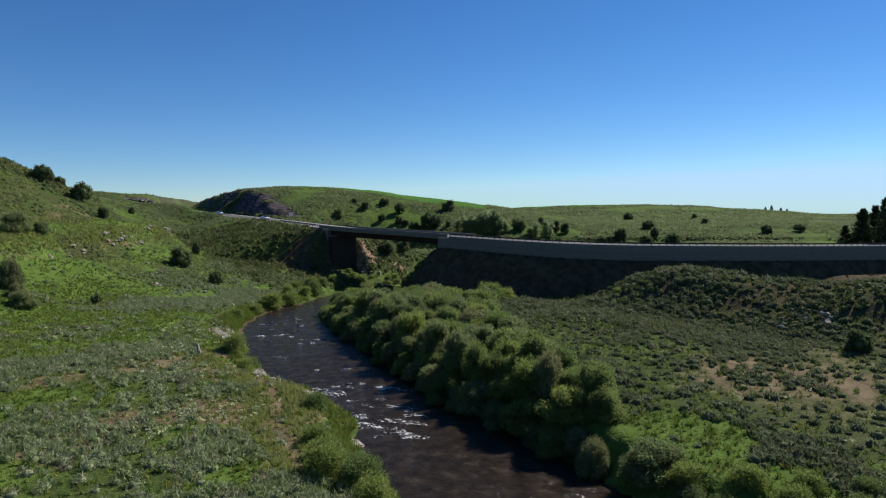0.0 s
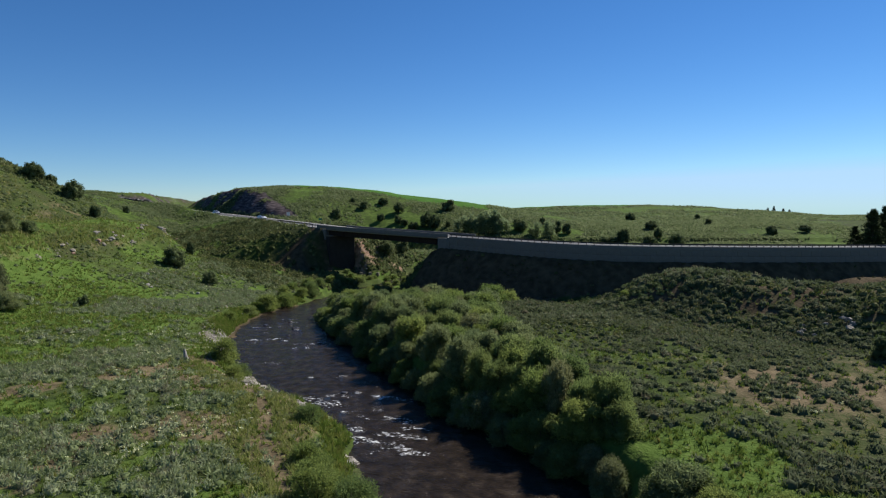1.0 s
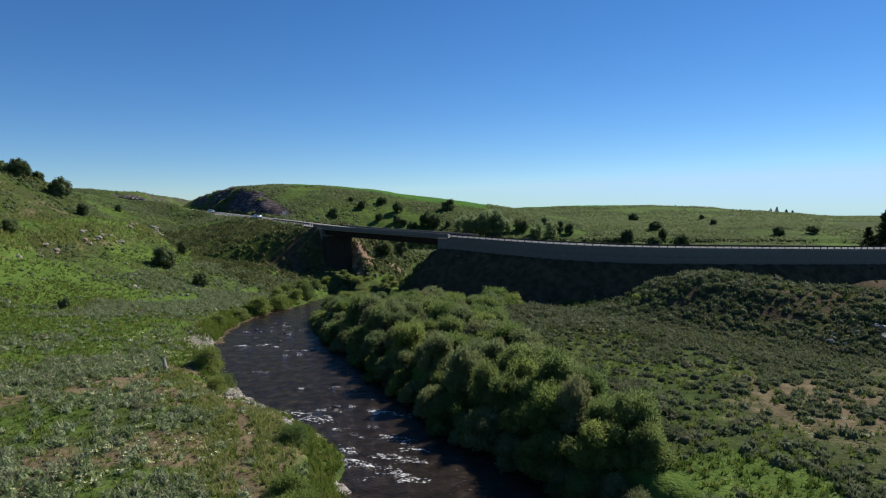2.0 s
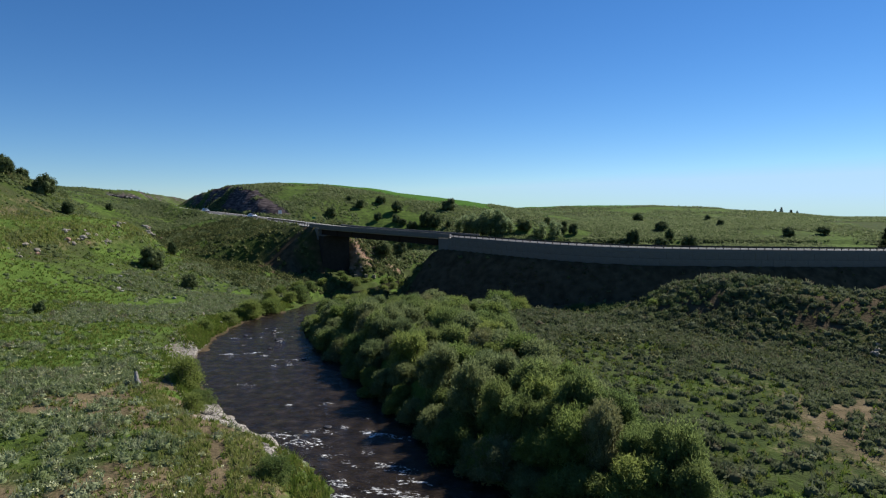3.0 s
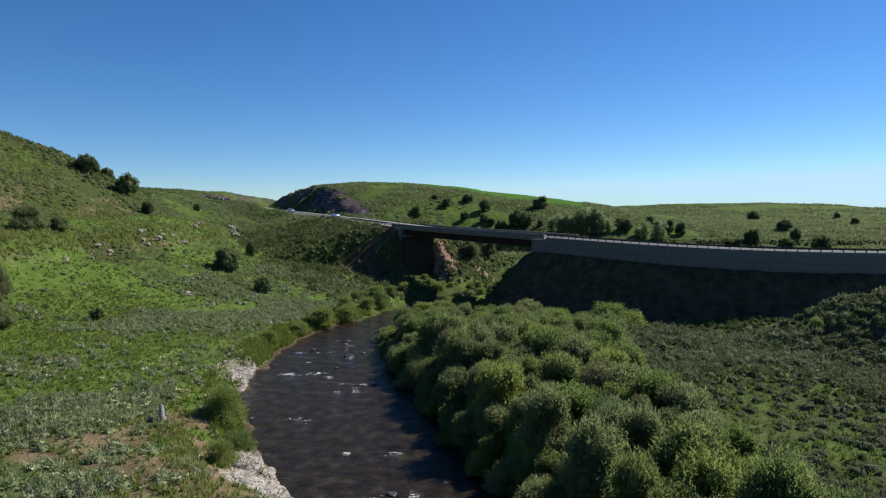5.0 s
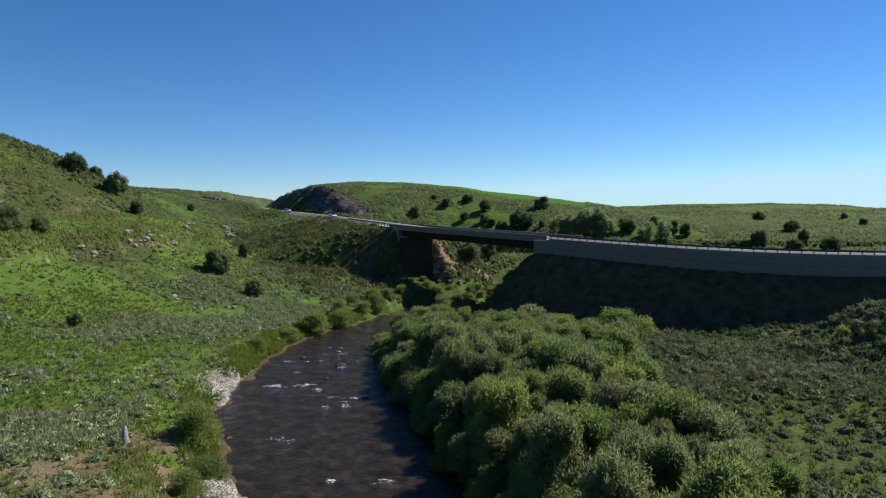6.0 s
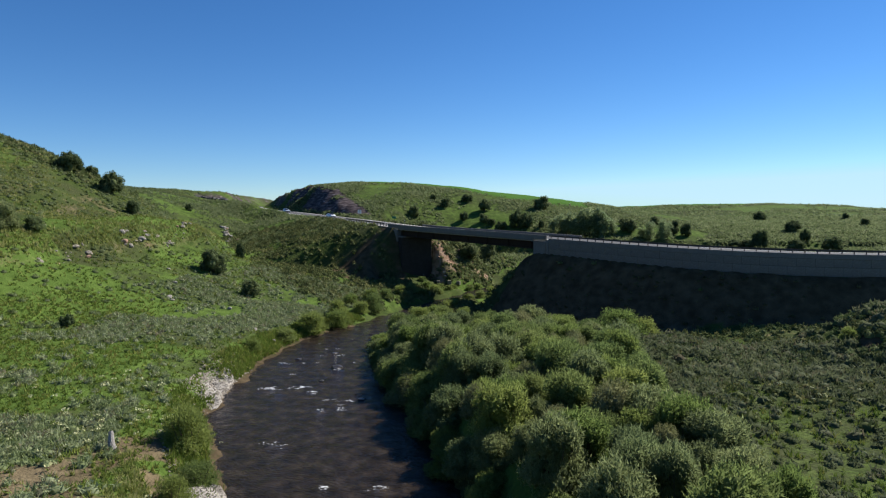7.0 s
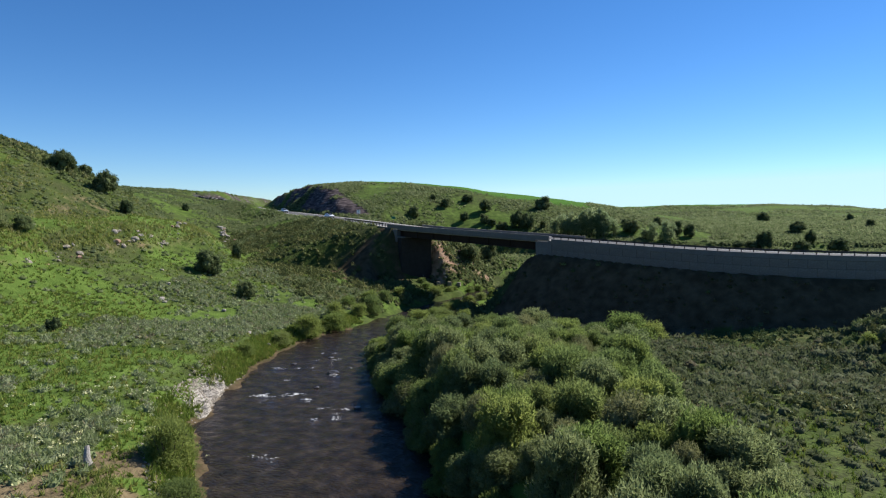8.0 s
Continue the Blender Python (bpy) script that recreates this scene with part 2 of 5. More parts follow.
# the near hill: height over the distance up from its foot; the long hill: height of its crest over x
HS, HZ = smooth_line([-40, -6, 0, 8, 14, 17.2, 20.4, 21.6, 29, 32, 40, 49, 60, 80, 110, 160, 460, 3000], [0, 0.2, 1.0, 3.7, 6.0, 7.3, 11.3, 12.0, 12.9, 14.0, 18.9, 24.0, 29.4, 36.3, 42, 45.5, 48, 48], 0.5, 0.7)
CS, CZ = smooth_line([-3000, -420, -300, -240, -215, -200, -188, -178, -168, -158, -143, -128, -119, -107, -92, -85, -70, -56, -43, -29, -15, -6, 10, 30, 60, 3000], [12, 20, 26, 26.5, 24.5, 24.6, 23.6, 22.2, 21.6, 22.0, 23.4, 24.8, 25.7, 26.2, 25.5, 25.2, 23.9, 22.1, 20.0, 18.0, 16.2, 14.8, 12, 9, 8, 8], 1.0, 4.0)


def natural(x, y):
    """The valley and its hills before the road was built."""
    out, right = river(x, y)
    # the near hill on the left bank: meadow, terrace bank, bench and hill, with a gully behind it and a lower shoulder beyond
    u = -72 - x
    ragged = ss(12, 17, u) * (1 - ss(24, 34, u))
    rise = np.interp(u + ragged * (1.1 * vnoise(x, y, 9, 27) + 0.5 * vnoise(x, y, 3.6, 28)), HS, HZ)
    rise = rise + 0.035 * np.clip(y - 116, -40, 40) * ss(15, 20, u) * (1 - ss(34, 50, u))
    gully = np.exp(-((y - 198 - 0.3 * (x + 115)) / 26) ** 2)
    rise = rise * (1 - 0.44 * ss(150, 205, y) - 0.33 * gully * ss(-160, -110, x) - 0.42 * np.exp(-((y - 172) / 14) ** 2) * ss(-118, -100, x))
    left = -1.0 + rise - 2.3 * ss(90, 128, y) * ss(-72, -53, x)
    # the flat on the right bank and the bench above it
    v = 0.62 * (x - 13) + 0.78 * (y - 97)
    foot = np.interp(x, [4, 20], [-1.0, -7.5])
    tall = np.interp(x, [-4, 3, 8.4, 13, 16, 19, 23, 40], [0, 0.1, 0.3, 0.8, 1.7, 3.2, 4.8, 5.2]) + 0.45 * vnoise(x, y, 9, 26) * ss(0, 12, x)
    bench = tall * ss(0, 1, (v + 0.9 * vnoise(x, y, 6, 21) - foot) / (6.5 - foot)) * (1 - ss(10, 19, v))
    right_z = -0.15 - 1.3 * ss(94, 120, y) * ss(-8, -28, x) - 1.1 * ss(80, 98, y) * (1 - ss(8, 18, x)) - 2.3 * ss(122, 142, y) * ss(0, -14, x) + 0.35 * vnoise(x, y, 16, 22) + bench - 2.6 * ss(0, 6, v + 0.8 * vnoise(x, y, 6, 23) - np.interp(x, [-2, 2, 12, 20], [0, 3.5, 3.5, 10])) * ss(-34, -20, x) * (1 - ss(134, 142, y) * ss(10, 20, x))
    z = np.where(right, right_z, left)
    # the hills behind the road
    far = ss(165, 300, y + 0.12 * x)
    plain = 0.5 + 9 * ss(190, 330, y) + 6.8 * ss(340, 480, y) * (1 - 0.6 * ss(70, 300, x)) - 2.5 * np.exp(-((x + 30) / 50) ** 2) * ss(250, 330, y)
    back = plain * ss(-260, -120, x) * (1 - 0.6 * ss(90, 290, x))
    # the long hill that the road is cut into, its crest above y = 301
    crest, start = np.interp(x, CS, CZ), np.interp(x, [-175, -150, -112, -92, -82, -75, -68, -56, 40], [240, 216, 210, 205, 198, 201, 226, 236, 240])
    v = np.clip((y - start) / (301 - start), 0, 1)
    swell = np.maximum(0, crest - 8.0) * (1 - (1 - v) ** 2) * np.exp(-(np.maximum(0, y - 301) / 150) ** 2)
    hill = np.minimum(back, 9.0) * (1 - v) + 8.0 * v + swell
    z = z * (1 - far) + far * np.maximum(back, z * ss(-100, -190, x) - np.interp(x, [-225, -207, -198, -180], [0.6, 2.0, 5.0, 6.2]) * ss(250, 285, y))
    z = np.where(v > 0, np.maximum(z, hill), z)
    z = z - 0.05 * soft(y - 540, 20) - 0.03 * soft(np.abs(x) - 420, 20)
    # banks and bed
    bank = np.where(right, 2.4, 3.6 + 3.6 * np.exp(-((y - 62.5) / 4.5) ** 2) + 2.4 * np.exp(-((y - 87) / 4.5) ** 2) + 8 * np.exp(-((y - 182) / 17) ** 4))
    low = level(y) - 0.95 + 0.9 * ss(-3.0, 0, out) + 0.08 * vnoise(x, y, 1.3, 31)
    z = low + (z - low) * ss(0.0, bank, out) * (0.78 + 0.22 * ss(2, 12, out))
    return z


def scarp(x, y):
    """Across and along the low cliff of the outcrop at the far bend."""
    return ((x + 199) - (y - 322)) * 0.707, ((x + 199) + (y - 322)) * 0.707


def land(x, y):
    """The height of the ground."""
    z = natural(x, y)
    s, d, zr = road_frame(x, y)
    across, along = scarp(x, y)
    z = z - 4.2 * ss(-0.5, 2.2, across) * ss(13, 9, np.abs(along)) * (1 - ss(12, 24, across))
    gap = ss(S_LEFT - 5, S_LEFT + 1, s) * (1 - ss(S_RIGHT - 1, S_RIGHT + 5, s))
    # fill towards the river, cut and fill on the hill's side
    left_side = s < (S_LEFT + S_RIGHT) / 2
    wall = ss(S_RIGHT - 3, S_RIGHT + 2, s)
    ends = np.maximum(0, np.where(left_side, s - S_LEFT + 1.5, S_RIGHT - 1 - s))
    ends = np.where((s > S_LEFT - 1.5) & (s < S_RIGHT - 1), ends, 0)
    drop = 2.35 + 0.35 * ss(S_RIGHT, S_RIGHT + 40, s)
    reach = np.hypot(np.maximum(0, -d), ends)
    span = ss(S_RIGHT + 1, S_RIGHT - 1, s)
    fill = zr - np.where(left_side, 0.15 + (0.31 + 0.5 * ss(S_LEFT - 13, S_LEFT - 7, s)) * np.maximum(0, -d - 3.0 + 2.2 * ss(S_LEFT - 13, S_LEFT - 7, s)) + 0.45 * np.maximum(0, s - S_LEFT + 3), drop * ss(6.0, -0.1, d) * (wall > 0) * (1 - span) + 3.2 * span + 0.15 + 1.15 * np.maximum(0, reach - 0.8))
    fill = np.where(left_side & (ends > 0), np.maximum(fill - 2.3 * ends * ss(-10, -5, d), np.minimum(fill, zr - 13.8)), fill)
    behind = zr - 1.0 - 0.95 * ends - 0.30 * np.maximum(0, d - ROAD_W - 1) + 0.5 * vnoise(x, y, 3.5, 25)
    fill = np.where(left_side & (ends > 0), fill + (behind - fill) * ss(6.6, 9, d), fill)
    fill = np.where((d > ROAD_W) & ~(left_side & (ends > 0)), zr - 0.15 - 0.45 * np.maximum(0, d - ROAD_W - 2) - 0.8 * ends, fill)
    jag = 2.0 * np.abs(vnoise(x, y, 11, 33)) + 1.3 * np.abs(vnoise(x, y, 4, 34))
    steep = 0.55 - 0.27 * ss(station(-140), station(-170), s) + 0.95 * ss(station(-186), station(-191), s)
    cut = zr - 0.15 + np.where(d < 0, steep * np.maximum(0, -d - 2.5 + 0.4 * jag), 1.12 * np.maximum(0, d - ROAD_W - 3.0 + jag)) + 400 * (ends > 0)
    out, right = river(x, y)
    near = (np.abs(s - (S_LEFT + S_RIGHT) / 2) < 640)
    z2 = np.minimum(np.maximum(z, np.where(out > 0, fill, -9)), cut)
    return np.where(near, z2, z)


def rough(x, y, z):
    """The ground with its small unevenness, kept off the road."""
    s, d, zr = road_frame(x, y)
    out, right = river(x, y)
    clear = 1 - ss(-2.5, -0.5, d) * (1 - ss(ROAD_W + 0.5, ROAD_W + 4, d))
    steep = ss(2, 14, z)
    bumps = 0.04 * vnoise(x, y, 2.2, 41) + 0.22 * vnoise(x, y, 4.5, 42) + 0.5 * steep * vnoise(x, y, 11, 43)
    fill = right * (s > S_RIGHT - 4) * ss(-20, -14, d) * (d < 2)
    return z + bumps * clear * ss(0, 3, out) * (1 - 0.85 * fill)


# ---- building helpers ----
def grid_mesh(name, x, y, z, faces_keep=None):
    """A sheet over the rows and columns of x, y, z."""
    h, w = x.shape
    co = np.stack([x, y, z], -1).reshape(-1, 3)
    i = np.arange(h * w).reshape(h, w)
    f = np.stack([i[:-1, :-1], i[:-1, 1:], i[1:, 1:], i[1:, :-1]], -1).reshape(-1, 4)
    if faces_keep is not None:
        f = f[faces_keep.ravel()]
    return raw_mesh(name, co, f)


def raw_mesh(name, co, faces, smooth=True):
    """A mesh from an array of places and one of faces, all with the same number of corners; smooth: for all, or face by face."""
    co, faces = np.asarray(co, np.float32), np.asarray(faces, np.int32)
    me = bpy.data.meshes.new(name)
    n, k = faces.shape
    me.vertices.add(len(co))
    me.vertices.foreach_set("co", co.ravel())
    me.loops.add(n * k)
    me.loops.foreach_set("vertex_index", faces.ravel())
    me.polygons.add(n)
    me.polygons.foreach_set("loop_start", np.arange(0, n * k, k, dtype=np.int32))
    me.polygons.foreach_set("use_smooth", np.broadcast_to(smooth, n).copy())
    me.update(calc_edges=True)
    return me


def thing(name, label, category, at=None, group="", kind=""):
    ob = tagged(new(name), label, category, group, kind)
    if at is not None:
        ob.matrix_basis = at
    return ob


def part(name, bm, mat, parent, label="", smooth=False):
    """Links a bmesh as one mesh object under a thing or a part."""
    me = bpy.data.meshes.new(name)
    bm.to_mesh(me)
    bm.free()
    me.materials.append(mat)
    if smooth:
        me.polygons.foreach_set("use_smooth", [True] * len(me.polygons))
    ob = new(name, me)
    ob.parent = parent
    return tagged(ob, label)


def box(bm, lo, hi, m=Matrix.Identity(4), bevel=0.0):
    """Adds a box between two corners, its edges rounded by bevel."""
    lo, hi = Vector(lo), Vector(hi)
    made = bmesh.ops.create_cube(bm, size=1.0, matrix=m @ Matrix.Translation((lo + hi) / 2) @ Matrix.Diagonal((*(hi - lo), 1)))
    if bevel:
        edges = {e for v in made["verts"] for e in v.link_edges}
        bmesh.ops.bevel(bm, geom=list(edges), offset=bevel, segments=1, affect="EDGES")
    return bm


def tube(bm, a, b, ra, rb=None, sides=8, caps=True):
    """Adds a tapered round bar from a to b."""
    a, b = Vector(a), Vector(b)
    m = Matrix.Translation((a + b) / 2) @ (b - a).to_track_quat("Z", "Y").to_matrix().to_4x4()
    bmesh.ops.create_cone(bm, cap_ends=caps, segments=sides, radius1=ra, radius2=ra if rb is None else rb, depth=(b - a).length, matrix=m)
    return bm


def sweep(profile, stations, off=0.0):
    """A strip along the road: profile is a closed ring of (metres in from the edge, metres above the road)."""
    prof = np.array(profile)
    x, y, z, a = edge(np.asarray(stations))
    nx, ny = -np.sin(a), np.cos(a)
    co = np.stack([x[:, None] + (prof[:, 0] + off) * nx[:, None], y[:, None] + (prof[:, 0] + off) * ny[:, None], z[:, None] + prof[None, :, 1]], -1)
    bm = bmesh.new()
    rings = [[bm.verts.new(p) for p in ring] for ring in co]
    k = len(prof)
    for r0, r1 in zip(rings, rings[1:]):
        for i in range(k):
            bm.faces.new((r0[i], r1[i], r1[(i + 1) % k], r0[(i + 1) % k]))
    bm.faces.new(rings[0])
    bm.faces.new(rings[-1][::-1])
    bmesh.ops.recalc_face_normals(bm, faces=bm.faces)
    return bm


# ---- ground, water ----
def lines(*runs):
    """Grid lines: runs of (from, to, step), the step growing evenly to the next run's."""
    out = [runs[0][0]]
    for a, b, st, en in runs:
        n = max(1, int(round((b - a) * 2 / (st + en))))
        w = np.linspace(st, en, n)
        out.extend(a + np.cumsum(w) * (b - a) / w.sum())
    return np.array(out)


gx = lines((-3000, -400, 220, 12), (-400, -150, 9, 2.0), (-150, -75, 1.8, 0.9), (-75, 45, 0.75, 0.75), (45, 110, 0.8, 1.6), (110, 420, 2.5, 12), (420, 3000, 14, 220))
gy = lines((-600, -20, 60, 5), (-20, 30, 4, 0.8), (30, 120, 0.75, 0.75), (120, 215, 0.8, 1.1), (215, 500, 1.2, 4.0), (500, 900, 6, 20), (900, 4200, 22, 260))
GX, GY = np.meshgrid(gx, gy)
GZ = rough(GX, GY, land(GX, GY))
ground = tagged(new("ground", grid_mesh("ground", GX, GY, GZ)), "grassy river valley ground with sagebrush flats and rolling green hills", "ground", kind="structure")
ground.data.materials.append(GROUND)


def zones(x, y, z):
    """What covers the ground: five masks in 0..1."""
    out, right = river(x, y)
    s, d, zr = road_frame(x, y)
    patch, small = vnoise(x, y, 14, 51), vnoise(x, y, 4, 52)
    lush = ss(0.1, 0.5, patch + 0.35 * small) * ~right * ss(3, 9, out) * (1 - 0.6 * ss(8, 16, z)) * (y < 175)
    meadow = 0
    for mx, my, rx, ry, k in ((-76, 105, 9, 16, 0.75), (-66, 84, 9, 9, 1.1), (-55, 65, 10, 6.5, 1.2), (-48, 75, 4, 4, 0.9), (-37, 73, 3.5, 5, 0.9), (-31.5, 64, 3, 4.5, 0.8), (-41, 49, 5, 3, 0.9), (-17, 36, 4, 4, 1.0), (-31, 34, 4, 3, 0.8), (-52, 92, 6, 3, 0.8), (-62, 118, 5, 9, 0.7)):
        meadow = meadow + k * np.exp(-((x - mx) / rx) ** 2 - ((y - my) / ry) ** 2)
    lush = np.maximum(lush, ~right * ss(-70, -84, x) * (y < 200) * (0.36 + 0.3 * patch + 0.25 * small) * (1 - 0.5 * ss(-100, -106, x)))
    up = -72 - x
    lush = np.maximum(lush, ~right * (y < 175) * ss(20.5, 22, up) * (1 - ss(26, 32, up)) * (1.0 + 0.2 * small))
    lush = np.maximum(lush, ~right * (y < 150) * (y > 80) * ss(2, 6, up) * (1 - ss(12, 16, up)) * (0.62 + 0.35 * patch + 0.3 * small))
    lush = np.maximum(lush, (y > 195) * (0.34 + 0.2 * vnoise(x, y, 40, 53) - 0.55 * vnoise(x, y, 18, 74) + 0.2 * small))
    lush = np.maximum(lush * 0.85, np.clip(meadow * 1.2 + 0.3 * small + 0.2 * patch * (meadow > 0.2), 0, 1))
    lush = np.maximum(lush, ss(5.5, 2.5, out) * ss(0.3, 1.5, out) * np.where(right, 0.85, 0.5 + 0.5 * small))
    lush = np.maximum(lush, ~right * (x > -74) * (y < 150) * (0.36 + 0.28 * small))
    lush = np.maximum(lush, right * np.maximum(np.exp(-((x - 11) / 6) ** 2 - ((y - 43) / 6) ** 2) * 1.3, ss(43, 37, y) * (0.75 + 0.4 * small)))
    dry = right * (y < 110) * np.clip(np.exp(-((x - 24) / 10) ** 2 - ((y - 58) / 9) ** 2) * 1.0 + 0.3 * small, 0, 1)
    dry = np.maximum(dry, right * (d < -9) * (d > -38) * (y > 84) * (x > 12) * (0.05 + 0.35 * small))
    dry = np.maximum(dry, right * (y < 100) * (0.25 + 0.35 * small) * ss(12, 24, x))
    lush = np.maximum(lush, right * (y > 52) * (y < 104) * (0.26 + 0.3 * small) * (1 - 0.8 * ss(14, 26, x)))
    dry = np.maximum(dry, ~right * (x < -74) * (y < 165) * np.exp(-((z - 7.5) / 1.4) ** 2) * (0.35 + 0.45 * small))
    dry = np.maximum(dry, ~right * (y < 175) * ss(29, 32, up) * (1 - ss(40, 48, up)) * (0.25 + 0.4 * patch + 0.4 * small))
    trail = np.abs(x - (banks(y)[0] - 6.5 - 1.5 * np.sin(y * 0.16))) < 1.5
    dry = np.maximum(dry, trail * ~right * (y > 36) * (y < 66) * (0.9 + 0.3 * small))
    dry = np.maximum(dry, ~right * (y > 40) * (y < 62) * ss(2.5, 4, out) * (1 - ss(8, 10, out)) * (0.55 + 0.5 * small))
    bare = ss(0.15, 0.5, vnoise(x, y, 6, 54) + 0.4 * small) * ~right * (y < 74) * (x > -56) * (meadow < 0.5)
    dry = np.maximum(dry, 0.8 * bare)
    stone = np.where(right, 0.1 * ss(1.9, 0.6, out + 0.5 * small), 1.0 * ss(3.4, 1.6, out + 0.8 * small) * np.exp(-((y - 87) / 4.5) ** 2) + 1.1 * ss(5.6, 3.0, out + 1.2 * small) * np.exp(-((y - 62) / 4.6) ** 2))
    soil = np.exp(-((s - S_LEFT - 4.5) / 4.0) ** 4 - ((d - 14) / 9) ** 4) * (0.62 + 0.9 * vnoise(x, y, 2.2, 56)) + 0.35 * small
    lush = np.maximum(lush, np.exp(-((s - S_LEFT - 13) / 3.5) ** 2 - ((d - 15) / 12) ** 2))
    dark = right * (d < -0.3) * (d > np.interp(x, [0, 8], [-27, -7])) * (s > S_RIGHT - 2) * (out > 2) * (s < S_WALL_END) * (y > 100)
    v = 0.62 * (x - 13) + 0.78 * (y - 97)
    dark = np.maximum(dark, right * (x > 16) * (d < -5) * ss(-3, 0, v) * (1 - ss(7, 11, v)) * np.clip(0.5 + 0.6 * small, 0, 1))
    # the shadow beside the left abutment, put into the ground colour as darker soil
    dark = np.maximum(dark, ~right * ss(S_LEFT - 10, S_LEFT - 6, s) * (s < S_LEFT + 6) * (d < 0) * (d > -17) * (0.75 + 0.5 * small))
    dark = np.maximum(dark, 0.85 * ~right * ss(1.3, 0.5, out + 0.3 * small) * (y > 66) * (y < 130))
    cutting = ss(0.3, 1.2, z - zr) * (d > ROAD_W + 2) * np.exp(-(np.maximum(0, zr + 1.12 * (d - ROAD_W - 3.0) - z - 1.6) / 1.4) ** 2) * (d < ROAD_W + 32) * (s < S_LEFT)
    cutting = np.maximum(cutting, ss(0.5, 1.5, z - zr) * (d < -2.5) * (d > -13) * (s < station(-186)) * ss(2.2, 0.6, zr + 1.23 * (-d - 2.5) - z))
    cutting = cutting * np.clip(1.6 + 1.1 * vnoise(x, y, 6, 57) - 1.0 * ss(station(-118), station(-140), s), 0, 1)
    across, along = scarp(x, y)
    cutting = np.maximum(cutting, np.exp(-((across - 0.8) / 2.2) ** 4) * ss(11.5, 9.5, np.abs(along)))
    soil = np.maximum(np.clip(soil, 0, 1) * (d > 3) * (d < 26) * (s > S_LEFT - 4) * (s < S_LEFT + 12), 0)
    crop = np.maximum(ss(279, 286, y + 0.10 * (x + 60)) * ss(-135, -118, x) * (1 - ss(-14, -6, x)), ss(452, 464, y)) * ss(-215, -190, x) * (1 - ss(70, 110, x))
    return lush * (1 - dark), np.maximum(dry, 0.0) * (1 - dark), stone, soil, crop, np.clip(cutting, 0, 1), dark * 1.0


for name, values in zip(("lush", "dry", "stone", "soil", "crop", "rock", "dark"), zones(GX, GY, GZ)):
    ground.data.attributes.new(name, "FLOAT", "POINT").data.foreach_set("value", np.asarray(values, np.float32).ravel())


